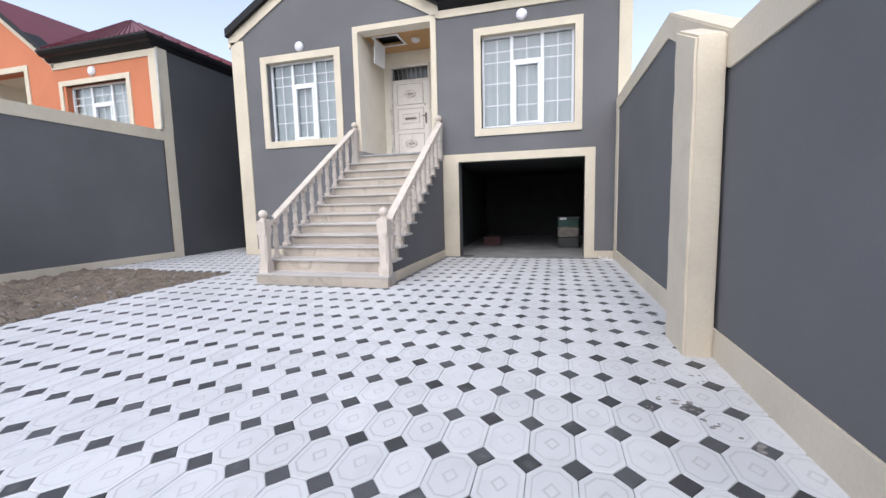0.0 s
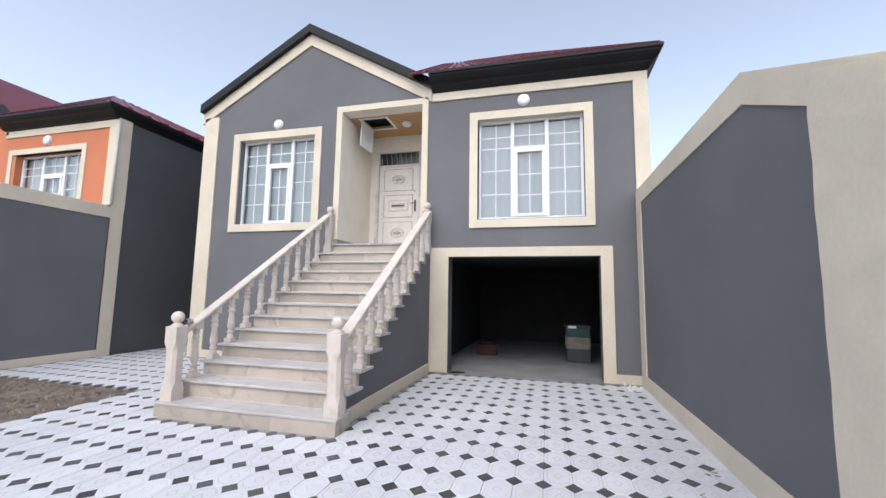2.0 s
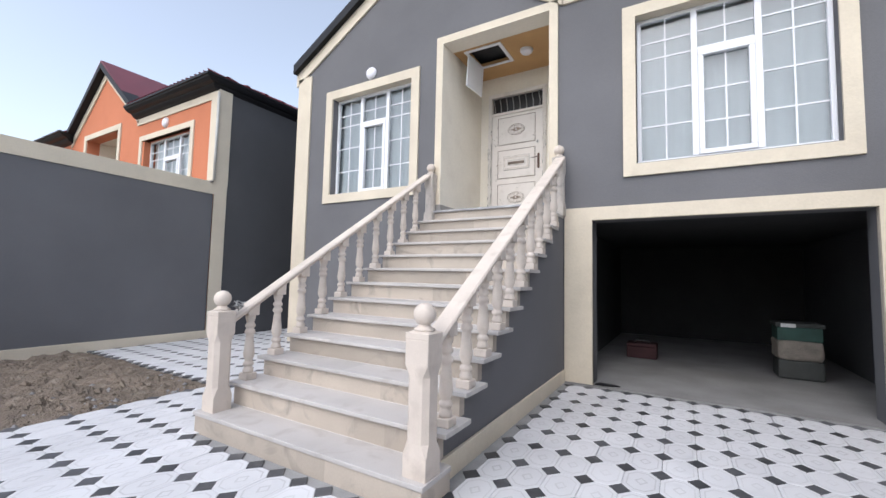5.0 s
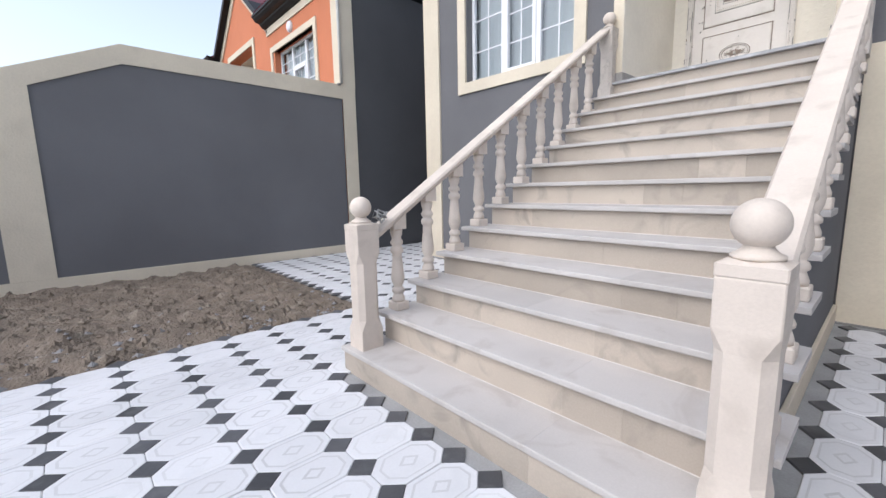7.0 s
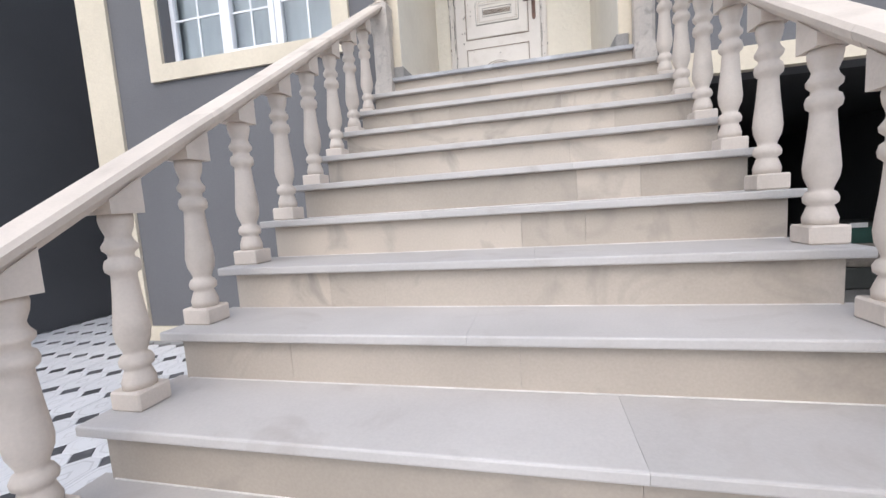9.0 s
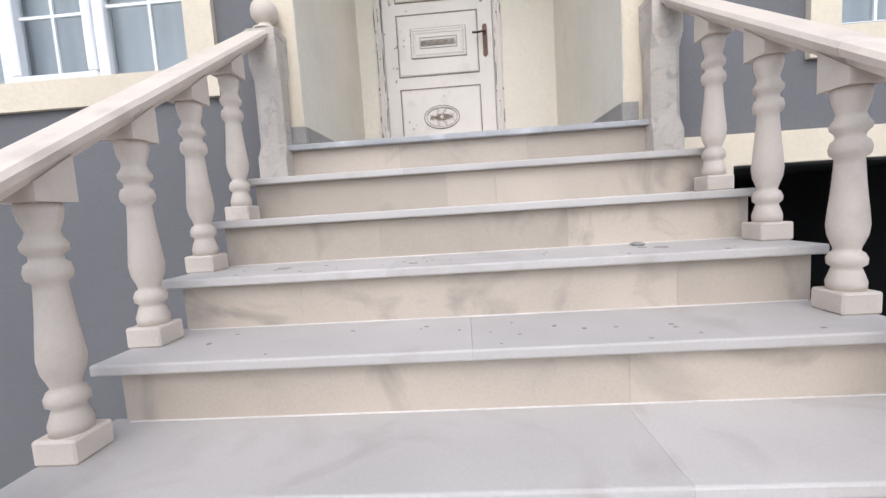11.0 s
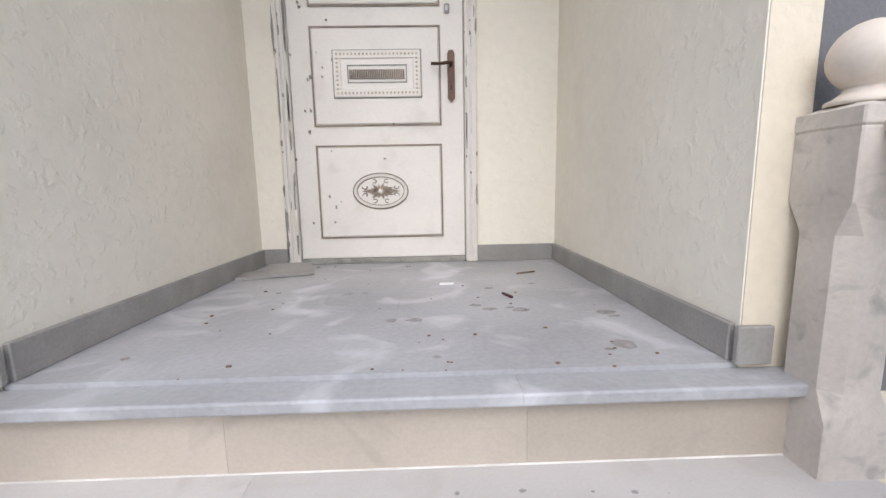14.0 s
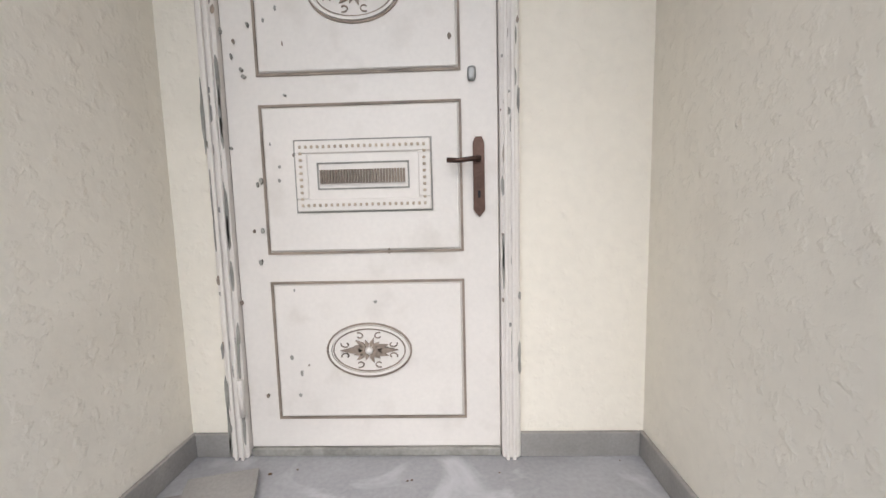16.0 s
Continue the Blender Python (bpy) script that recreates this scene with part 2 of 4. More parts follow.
def wall_cells(bm, x0, x1, z0, z1, y0, y1, holes):
    """A wall in the facade's plane with rectangular openings (x0, x1, z0, z1) right through it."""
    xs = sorted({x0, x1, *(h[0] for h in holes), *(h[1] for h in holes)})
    zs = sorted({z0, z1, *(h[2] for h in holes), *(h[3] for h in holes)})
    def solid(i, j):
        if not (0 <= i < len(xs) - 1 and 0 <= j < len(zs) - 1):
            return False
        cx, cz = (xs[i] + xs[i + 1]) / 2, (zs[j] + zs[j + 1]) / 2
        return not any(h[0] < cx < h[1] and h[2] < cz < h[3] for h in holes)
    def quad(*p):
        bm.faces.new([bm.verts.new(q) for q in p])
    for i in range(len(xs) - 1):
        for j in range(len(zs) - 1):
            if not solid(i, j):
                continue
            a, b, c, d = xs[i], xs[i + 1], zs[j], zs[j + 1]
            quad((a, y0, c), (b, y0, c), (b, y0, d), (a, y0, d))
            quad((a, y1, d), (b, y1, d), (b, y1, c), (a, y1, c))
            if not solid(i - 1, j):
                quad((a, y0, c), (a, y0, d), (a, y1, d), (a, y1, c))
            if not solid(i + 1, j):
                quad((b, y0, d), (b, y0, c), (b, y1, c), (b, y1, d))
            if not solid(i, j - 1):
                quad((b, y0, c), (a, y0, c), (a, y1, c), (b, y1, c))
            if not solid(i, j + 1):
                quad((a, y0, d), (b, y0, d), (b, y1, d), (a, y1, d))
    bmesh.ops.remove_doubles(bm, verts=bm.verts, dist=1e-5)
    return bm


# ---- ground ----
bm = B()
bm_box(bm, -400, 400, -400, 400, -0.5, -0.14)
tagged(part("ground", bm, HORIZON), "dry bare land around the houses", "ground", kind="structure")
bm = bm_prism(B(), [(-4.0, -0.3), (9.08, -0.3), (9.08, -0.012), (5.4, -0.012), (-4.0, -0.012 - 9.4 * 0.008)], "x", -5.98, 1.3)
bm_box(bm, -9.62, -5.98, 6.45, 16.0, -0.14, -0.012)
pavement = tagged(part("pavement", bm, GROUT), "yard paved with white octagonal tiles and black diamonds", "pavement", kind="structure")
bm = B()
bm_box(bm, -2.5, 1.18, 9.08, 15.2, -0.14, 0.0)
tagged(part("floor_garage", bm, CONCRETE), "dusty bare concrete garage floor", "floor", kind="structure")

# ---- the house ----
F = 9.15      # front of the rendered wall
T = F - 0.035  # front of the cream trim
LANDZ = 2.43
WL = (-7.02, -5.12, 2.88, 4.83)
WR = (-1.575, 0.37, 2.86, 4.81)
GAR = (-2.12, 0.60, -0.2, 2.15)
NI = (-4.49, -2.70, LANDZ, 5.26)
HX0, HX1, HTOP = -8.03, 1.44, 5.42
APEX_X, APEX_Z, SLOPE = -5.33, 7.14, 0.574
bm = wall_cells(B(), HX0, HX1, -0.14, HTOP, F, F + 0.3, [WL, WR, GAR, (NI[0], NI[1], LANDZ - 0.06, NI[3])])
tagged(part("wall_front", bm, GREY), "dark grey rendered house front", "wall", kind="structure")
bm = bm_prism(B(), [(HX0, HTOP), (-2.52, HTOP), (APEX_X, APEX_Z + 0.05)], "y", F, F + 0.3)
tagged(part("wall_gable", bm, GREY), "dark grey rendered gable of the house", "wall", kind="structure")
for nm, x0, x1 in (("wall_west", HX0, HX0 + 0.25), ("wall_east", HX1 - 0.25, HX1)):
    tagged(part(nm, bm_box(B(), x0, x1, F + 0.3, 17.8, -0.14, HTOP), GREY_SHADED), "grey rendered side wall, darkened as in shade", "wall", kind="structure")
tagged(part("wall_north", bm_box(B(), HX0, HX1, 17.8, 18.05, -0.14, HTOP), GREY_SHADED), "plain rear wall of the house", "wall", kind="structure")
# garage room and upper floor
# walls and ceilings get their unlit look from the near-black colour
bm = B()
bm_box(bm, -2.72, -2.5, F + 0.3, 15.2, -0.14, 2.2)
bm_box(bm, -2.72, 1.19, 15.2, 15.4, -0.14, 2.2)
tagged(part("wall_garage", bm, BLOCK), "bare rendered garage walls, coloured near black as unlit", "wall", kind="structure")
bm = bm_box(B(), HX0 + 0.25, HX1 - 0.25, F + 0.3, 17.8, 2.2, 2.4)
tagged(part("ceiling_garage", bm, BLOCK), "garage ceiling slab, coloured near black as unlit", "ceiling", kind="structure")
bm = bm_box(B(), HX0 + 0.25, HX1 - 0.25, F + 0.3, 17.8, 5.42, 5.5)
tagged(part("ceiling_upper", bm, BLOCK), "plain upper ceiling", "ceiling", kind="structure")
# entrance niche
NB = 10.64
DX0, DX1, DZ1 = -4.32, -3.18, 4.92
bm = B()
bm_box(bm, NI[0] - 0.15, NI[0], F + 0.3, NB + 0.2, LANDZ - 0.02, 5.42)
bm_box(bm, NI[1], NI[1] + 0.15, F + 0.3, NB + 0.2, LANDZ - 0.02, 5.42)
wall_cells(bm, NI[0], NI[1], LANDZ - 0.02, 5.42, NB, NB + 0.2, [(DX0, DX1, LANDZ - 0.02, DZ1)])
tagged(part("wall_niche", bm, NICHE), "rough cream plaster walls of the entrance niche", "wall", kind="structure")
# thin plaster lining over the sides of the front wall's opening
bm = B()
bm_box(bm, NI[0], NI[0] + 0.004, T, NB, LANDZ, NI[3])
bm_box(bm, NI[1] - 0.004, NI[1], T, NB, LANDZ, NI[3])
bm_box(bm, NI[0] + 0.004, NI[1] - 0.004, T, F + 0.302, NI[3] - 0.004, NI[3])
tagged(part("trim_niche_lining", bm, NICHE), "cream plaster lining of the niche opening", "wall", kind="structure")
HAT = (-4.26, -3.68, 9.56, 10.12)
CZ = 5.262
bm = B()
for x0, x1, y0, y1 in ((NI[0], HAT[0], F + 0.3, NB), (HAT[1], NI[1], F + 0.3, NB), (HAT[0], HAT[1], F + 0.3, HAT[2]), (HAT[0], HAT[1], HAT[3], NB)):
    bm_box(bm, x0, x1, y0, y1, CZ, CZ + 0.06)
tagged(part("ceiling_niche", bm, OCHRE), "ochre painted ceiling of the entrance niche", "ceiling", kind="structure")
# landing slabs, each a stone of its own
landing = tagged(part("floor_landing", bm_box(B(), NI[0], NI[1], F + 0.002, NB + 0.1, LANDZ - 0.055, LANDZ - 0.03), GROUT), "grey stone landing with dust and dried spots", "floor", kind="structure")
for x0, x1 in ((-4.485, -3.5905), (-3.59, -2.705)):
    for y0, y1 in ((T - 0.002, 9.8495), (9.85, NB + 0.1)):
        part("slab", bm_box(B(), x0, x1, y0, y1, LANDZ - 0.03, LANDZ), LANDING, landing)
base = tagged(part("baseboard_niche", bm_box(B(), NI[0] + 0.004, NI[0] + 0.022, T + 0.01, NB, LANDZ, LANDZ + 0.098, 0.003), SKIRT), "grey stone skirting with rough plaster edge", "baseboard", kind="structure")
for q in ((NI[1] - 0.022, NI[1] - 0.004, T + 0.01, NB), (NI[0] + 0.022, DX0, NB - 0.018, NB), (DX1, NI[1] - 0.022, NB - 0.018, NB), (NI[0] - 0.10, NI[0] + 0.02, T - 0.022, T - 0.004), (NI[1] - 0.02, NI[1] + 0.07, T - 0.022, T - 0.004)):
    part("skirting_stone", bm_box(B(), *q, LANDZ, LANDZ + 0.098, 0.003), SKIRT, base)

# cream trim of the front
def trim(name, bm, label):
    return tagged(part(name, bm, CREAM), label, "trim", kind="structure")

trim("trim_window_left", bm_frame(B(), -7.20, -4.96, 2.74, 4.99, T, F + 0.12, 0.165), "cream band round a window")
trim("trim_window_right", bm_frame(B(), -1.73, 0.53, 2.69, 4.96, T, F + 0.12, 0.155), "cream band round a window")
bm = bm_frame(B(), -4.612, -2.578, LANDZ - 0.1, 5.38, T, F - 0.001, 0.12, sides="lrt")
trim("trim_niche", bm, "cream band round the entrance niche")
bm = B()
bm_box(bm, -2.48, 0.80, T, F + 0.05, 2.15, 2.32)
bm_box(bm, -2.48, -2.12, T, F + 0.05, -0.1, 2.15)
bm_box(bm, 0.60, 0.80, T, F + 0.05, -0.1, 2.15)
trim("trim_garage", bm, "cream band round the garage opening")
bm = B()
bm_box(bm, HX0 - 0.01, -7.66, T, F - 0.001, -0.1, 5.45)
bm_box(bm, 1.21, HX1 + 0.01, T, F - 0.001, -0.1, 5.28)
bm_box(bm, -2.52, HX1 + 0.01, T, F - 0.001, 5.28, 5.44)
bm_box(bm, -7.66, -4.62, T, F - 0.001, -0.1, 0.15)
bm_box(bm, 0.80, 1.21, T, F - 0.001, -0.1, 0.15)
trim("trim_front", bm, "cream corner strips, plinth and eaves band")
# gable bands: cream below, black fascia above
RX0, RX1 = HX0 - 0.08, -2.50
for nm, mat, lo, hi, y0, lab in (("trim_gable", CREAM, -0.24, 0.02, T, "cream band under the gable edge"), ("fascia_gable", BLACK, 0.02, 0.21, F - 0.14, "black metal gable fascia")):
    bm = B()
    for xe in (RX0, RX1):
        ze = APEX_Z - SLOPE * abs(xe - APEX_X)
        bm_prism(bm, [(xe, ze + lo), (APEX_X, APEX_Z + lo), (APEX_X, APEX_Z + hi), (xe, ze + hi)], "y", y0, F - 0.002 if mat is CREAM else F + 0.3)
    tagged(part(nm, bm, mat), lab, "trim", kind="structure")


def ribbed_roof(name, quads, label, n=24, parent=None):
    """Roof sheets with standing ribs up the slope: each quad is eave left, eave right, ridge right, ridge left."""
    bm = B()
    for a, b, c, d in quads:
        a, b, c, d = map(Vector, (a, b, c, d))
        nn = (b - a).cross(d - a).normalized() * 0.03
        for i in range(n):
            for u0, u1, up in ((i / n, (i + 0.8) / n, 0.0), ((i + 0.8) / n, (i + 1) / n, 1.0)):
                p = [a.lerp(b, u0), a.lerp(b, u1), d.lerp(c, u1), d.lerp(c, u0)]
                lo = [bm.verts.new(q - nn) for q in p]
                hi = [bm.verts.new(q + nn * up) for q in p]
                fs = [bm.faces.new(hi), bm.faces.new(lo[::-1])]
                fs += [bm.faces.new((lo[k], lo[(k + 1) % 4], hi[(k + 1) % 4], hi[k])) for k in range(4)]
                bmesh.ops.recalc_face_normals(bm, faces=fs)
    ob = part(name, bm, ROOF, parent)
    if not parent:
        tagged(ob, label, "roof", kind="structure")
    return ob

zr = APEX_Z + 0.13
zeL = zr - SLOPE * (APEX_X - RX0)
ribbed_roof("roof_gable", [((RX0, F - 0.12, zeL), (RX0, 18, zeL), (APEX_X, 18, zr), (APEX_X, F - 0.12, zr)),
                          ((RX1, 18, zr - SLOPE * (RX1 - APEX_X)), (RX1, F - 0.12, zr - SLOPE * (RX1 - APEX_X)), (APEX_X, F - 0.12, zr), (APEX_X, 18, zr))], "burgundy ribbed metal gable roof")
EZ, EY, EX = 5.74, F - 0.36, 1.60
ribbed_roof("roof_hip", [((-2.9, EY, EZ), (EX, EY, EZ), (-0.85, EY + 2.45, EZ + 1.6), (-2.9, EY + 2.45, EZ + 1.6)),
                        ((EX, EY, EZ), (EX, 18.2, EZ), (-0.85, 15.6, EZ + 1.6), (-0.85, EY + 2.45, EZ + 1.6)),
                        ((EX, 18.2, EZ), (-2.9, 18.2, EZ), (-2.9, 15.6, EZ + 1.6), (-0.85, 15.6, EZ + 1.6))], "burgundy ribbed metal hip roof")


def cornice(name, x0, x1, y, z, out, rise, side_end=None, parent=None):
    """A black moulded eaves gutter that flares outwards; it turns the corner at x1 if side_end is given."""
    prof = [(0.0, 0.0), (0.25, 0.12), (0.42, 0.30), (0.46, 0.42), (0.72, 0.50), (0.88, 0.68), (0.92, 0.80), (1.0, 0.84), (1.0, 1.0), (0.0, 1.0)]
    bm = B()
    rows = []
    for o, h in prof:
        pts = [(x0, y - o * out, z + h * rise), (x1 + o * out * 0.6, y - o * out, z + h * rise)]
        if side_end:
            pts.append((x1 + o * out * 0.6, side_end, z + h * rise))
        rows.append([bm.verts.new(p) for p in pts])
    k = len(rows)
    fs = []
    for i in range(k):
        a, b = rows[i], rows[(i + 1) % k]
        for j in range(len(a) - 1):
            fs.append(bm.faces.new((a[j], a[j + 1], b[j + 1], b[j])))
    fs.append(bm.faces.new([r[0] for r in rows]))
    fs.append(bm.faces.new([r[-1] for r in rows][::-1]))
    bmesh.ops.recalc_face_normals(bm, faces=fs)
    ob = part(name, bm, BLACK, parent)
    if not parent:
        tagged(ob, "black moulded metal eaves gutter", "gutter", kind="structure")
    return ob

cornice("gutter_front", -2.50, HX1, F, 5.44, 0.36, 0.31, 18.0)


# ---- windows ----
def window(name, x0, x1, z0, z1, y, label, cloth=None):
    """A white three-part window with thin glazing bars, a small casement in the middle and a curtain behind."""
    w = tagged(new(name), label, "window", kind="structure")
    W, H = x1 - x0, z1 - z0
    part("window_frame", bm_frame(B(), x0, x1, z0, z1, y, y + 0.07, 0.05, 0.006), PVC, w)
    m1, m2 = x0 + W * 0.335, x0 + W * 0.665
    for mx in (m1, m2):
        part("mullion", bm_box(B(), mx - 0.035, mx + 0.035, y - 0.004, y + 0.066, z0 + 0.05, z1 - 0.05, 0.006), PVC, w)
    tz = z1 - H * 0.29
    part("transom", bm_box(B(), m1 + 0.035, m2 - 0.035, y - 0.003, y + 0.064, tz - 0.03, tz + 0.03, 0.006), PVC, w)
    part("casement", bm_frame(B(), m1 + 0.036, m2 - 0.036, z0 + 0.051, tz - 0.031, y - 0.02, y + 0.06, 0.06, 0.008), PVC, w)
    lights = [(x0 + 0.05, m1 - 0.035, z0 + 0.05, z1 - 0.05, (0.15, 0.27, 0.51, 0.76)), (m2 + 0.035, x1 - 0.05, z0 + 0.05, z1 - 0.05, (0.15, 0.27, 0.51, 0.76)),
              (m1 + 0.035, m2 - 0.035, tz + 0.03, z1 - 0.05, (0.55,)), (m1 + 0.096, m2 - 0.096, z0 + 0.111, tz - 0.091, (0.36, 0.70))]
    for a, b, c, d, bars in lights:
        bm = bm_box(B(), a, b, y + 0.035, y + 0.041, c, d)
        for f in bm.faces:
            f.material_index = 0 if f.normal.y < -0.5 else 1
        pane = part("pane", bm, [GLASS, CLEAR], w)
        pane.visible_shadow = False
        mid = (a + b) / 2
        part("glazing_bar", bm_box(B(), mid - 0.009, mid + 0.009, y + 0.022, y + 0.034, c, d), PVC, w)
        for f in bars:
            zz = d - f * (d - c)
            for p, q in ((a, mid - 0.009), (mid + 0.009, b)):
                part("glazing_bar", bm_box(B(), p, q, y + 0.022, y + 0.034, zz - 0.009, zz + 0.009), PVC, w)
    bm = B()
    n = 90
    lo, hi = [], []
    for i in range(n + 1):
        xx = x0 - 0.1 + (W + 0.2) * i / n
        yy = y + 0.125 + 0.007 * math.sin(i * 0.9) + 0.006 * math.sin(i * 0.37 + 1)
        lo.append(bm.verts.new((xx, yy, z0 - 0.1)))
        hi.append(bm.verts.new((xx, yy, z1 + 0.1)))
    for i in range(n):
        bm.faces.new((lo[i], lo[i + 1], hi[i + 1], hi[i])).smooth = True
    part("curtain", bm, cloth or CURTAIN, w, "white net curtain")
    return w

window("window_1", *WL, F + 0.12, "white three-part window with glazing bars")
window("window_2", *WR, F + 0.12, "white three-part window with glazing bars")


# ---- entrance door ----
def entrance_door():
    y = NB
    d = tagged(new("door_1"), "cream panelled entrance door with chipped paint, shut", "door", kind="structure")
    f = part("door_frame", bm_frame(B(), DX0, DX1, LANDZ, DZ1, y - 0.03, y + 0.12, 0.07, 0.008, "lrt"), DOORP, d)
    for x in (DX0 + 0.025, DX0 + 0.05, DX1 - 0.025, DX1 - 0.05):
        part("moulding", bm_box(B(), x - 0.007, x + 0.007, y - 0.042, y - 0.031, LANDZ, DZ1 - 0.02, 0.003), DOORP, f)
    part("moulding", bm_box(B(), DX0, DX1, y - 0.042, y - 0.031, DZ1 - 0.02, DZ1 - 0.006, 0.003), DOORP, f)
    part("transom", bm_box(B(), DX0 + 0.07, DX1 - 0.07, y - 0.02, y + 0.1, 4.49, 4.54, 0.006), DOORP, d)
    part("fanlight", bm_box(B(), DX0 + 0.07, DX1 - 0.07, y + 0.05, y + 0.06, 4.54, DZ1 - 0.07), DARKGLASS, d, "dark fanlight pane")
    for i in range(8):
        x = DX0 + 0.12 + i * 0.127
        pts = [(x + 0.014 * math.sin(s * math.pi * 1.6), y + 0.01 - 0.03 * math.sin(s * math.pi), 4.54 + s * (DZ1 - 0.07 - 4.54)) for s in (k / 8 for k in range(9))]
        part("iron_bar", bm_tube(B(), pts, 0.007, 6), IRON, d, "bowed iron bar")
    LX0, LX1 = DX0 + 0.073, DX1 - 0.073
    leaf = part("door_leaf", bm_box(B(), LX0, LX1, y, y + 0.05, LANDZ + 0.034, 4.488, 0.004), DOORP, d)
    part("threshold", bm_box(B(), LX0, LX1, y - 0.012, y + 0.06, LANDZ, LANDZ + 0.033, 0.004), CHIP, d, "worn sill")
    px0, px1 = -4.125, -3.385
    for z0, z1 in ((2.585, 3.135), (3.24, 3.79), (3.89, 4.43)):
        part("panel_moulding", bm_frame(B(), px0, px1, z0, z1, y - 0.006, y - 0.001, 0.009), DOORLINE, leaf, "darkened panel moulding")
        part("panel", bm_box(B(), px0 + 0.013, px1 - 0.013, y - 0.010, y - 0.001, z0 + 0.013, z1 - 0.013, 0.004), DOORP, leaf)
    for cz in (2.865, 4.165):
        for rx, rz, wd, mat, dep in ((0.165, 0.108, 0.006, DOORLINE, 0.016), (0.155, 0.098, 0.010, DOORP, 0.020), (0.140, 0.085, 0.004, DOORLINE, 0.014)):
            bm = B()
            ring = []
            for k in range(48):
                a = 2 * math.pi * k / 48
                ring.append([bm.verts.new((-3.755 + (rx - o) * math.cos(a), yy, cz + (rz - o) * math.sin(a))) for o, yy in ((0, y - 0.010), (0, y - dep), (wd, y - dep), (wd, y - 0.010))])
            for k in range(48):
                p, q = ring[k], ring[(k + 1) % 48]
                for s in range(3):
                    bm.faces.new((p[s], q[s], q[s + 1], p[s + 1]))
            bmesh.ops.recalc_face_normals(bm, faces=bm.faces)
            part("oval_ring", bm, mat, leaf)
        bm = B()
        for k in range(14):
            a = 2 * math.pi * k / 14
            ln = 0.112 if k % 7 == 0 else 0.082 if k % 2 else 0.066
            ca, sa = math.cos(a), math.sin(a) * 0.62
            tip, base = (ca * ln, sa * ln), (ca * 0.014, sa * 0.014)
            w = 0.0125
            pts = [base, (ca * ln * 0.55 - sa * w, sa * ln * 0.55 + ca * w), tip, (ca * ln * 0.55 + sa * w, sa * ln * 0.55 - ca * w)]
            bm_prism(bm, [(-3.755 + p[0], cz + p[1]) for p in pts], "y", y - 0.017, y - 0.010)
        part("leaf_ornament", bm, DOORLINE, leaf, "carved leaf rosette")
        for k in range(8):
            a0 = 2 * math.pi * (k + 0.5) / 8
            cx, cy = -3.755 + 0.098 * math.cos(a0), cz + 0.060 * math.sin(a0)
            turn = 1 if k % 2 else -1
            curl = [(cx + 0.019 * (1 - q * 0.6) * math.cos(a0 + turn * q * 4.6), y - 0.012, cz + (cy - cz) + 0.014 * (1 - q * 0.6) * math.sin(a0 + turn * q * 4.6)) for q in (j / 9 for j in range(10))]
            part("scroll", bm_tube(B(), curl, 0.0028, 5), DOORLINE, leaf)
        r = bmesh.new()
        bmesh.ops.create_uvsphere(r, u_segments=12, v_segments=8, radius=0.016)
        bmesh.ops.translate(r, vec=(-3.755, y - 0.014, cz), verts=r.verts)
        part("rosette_boss", r, DOORP, leaf)
    # framed ornamental grille in the middle panel
    gx0, gx1, gz0, gz1 = -3.995, -3.50, 3.40, 3.655
    part("grille_frame", bm_frame(B(), gx0, gx1, gz0, gz1, y - 0.024, y - 0.010, 0.045, 0.004), DOORP, leaf)
    part("grille_field", bm_box(B(), gx0 + 0.045, gx1 - 0.045, y - 0.016, y - 0.0105, gz0 + 0.045, gz1 - 0.045), DOORP, leaf)
    part("grille_edge", bm_frame(B(), gx0 - 0.006, gx1 + 0.006, gz0 - 0.006, gz1 + 0.006, y - 0.013, y - 0.010, 0.006), CHIP, leaf)
    part("grille_edge", bm_frame(B(), gx0 + 0.078, gx1 - 0.078, gz0 + 0.078, gz1 - 0.078, y - 0.019, y - 0.016, 0.006), CHIP, leaf)
    for i in range(22):
        x = gx0 + 0.022 + i * (gx1 - gx0 - 0.044) / 21
        for z in (gz0 + 0.022, gz1 - 0.022):
            part("bead", bm_box(B(), x - 0.005, x + 0.005, y - 0.029, y - 0.024, z - 0.006, z + 0.006, 0.002), GILT, leaf)
    for i in range(1, 9):
        z = gz0 + 0.022 + i * (gz1 - gz0 - 0.044) / 9
        for x in (gx0 + 0.022, gx1 - 0.022):
            part("bead", bm_box(B(), x - 0.006, x + 0.006, y - 0.029, y - 0.024, z - 0.005, z + 0.005, 0.002), GILT, leaf)
    bm = B()
    for i in range(30):
        x = -3.905 + i * 0.0105
        bm_box(bm, x, x + 0.007, y - 0.026, y - 0.016, 3.50, 3.55)
    part("reeded_bar", bm, DOORLINE, leaf, "brown reeded bar")
    # lock plate, lever and cylinder
    hx = -3.325
    plate = part("lock_plate", bm_prism(B(), [(hx - 0.021, 3.39), (hx, 3.365), (hx + 0.021, 3.39), (hx + 0.021, 3.635), (hx + 0.012, 3.655), (hx - 0.012, 3.655), (hx - 0.021, 3.635)], "y", y - 0.010, y - 0.001), BRONZE, leaf, "bronze lock plate")
    part("lever_handle", bm_tube(B(), [(hx, y - 0.01, 3.575), (hx, y - 0.05, 3.575), (hx - 0.02, y - 0.058, 3.573), (hx - 0.07, y - 0.058, 3.567), (hx - 0.115, y - 0.055, 3.57)], 0.009, 8), BRONZE, leaf, "bronze lever handle")
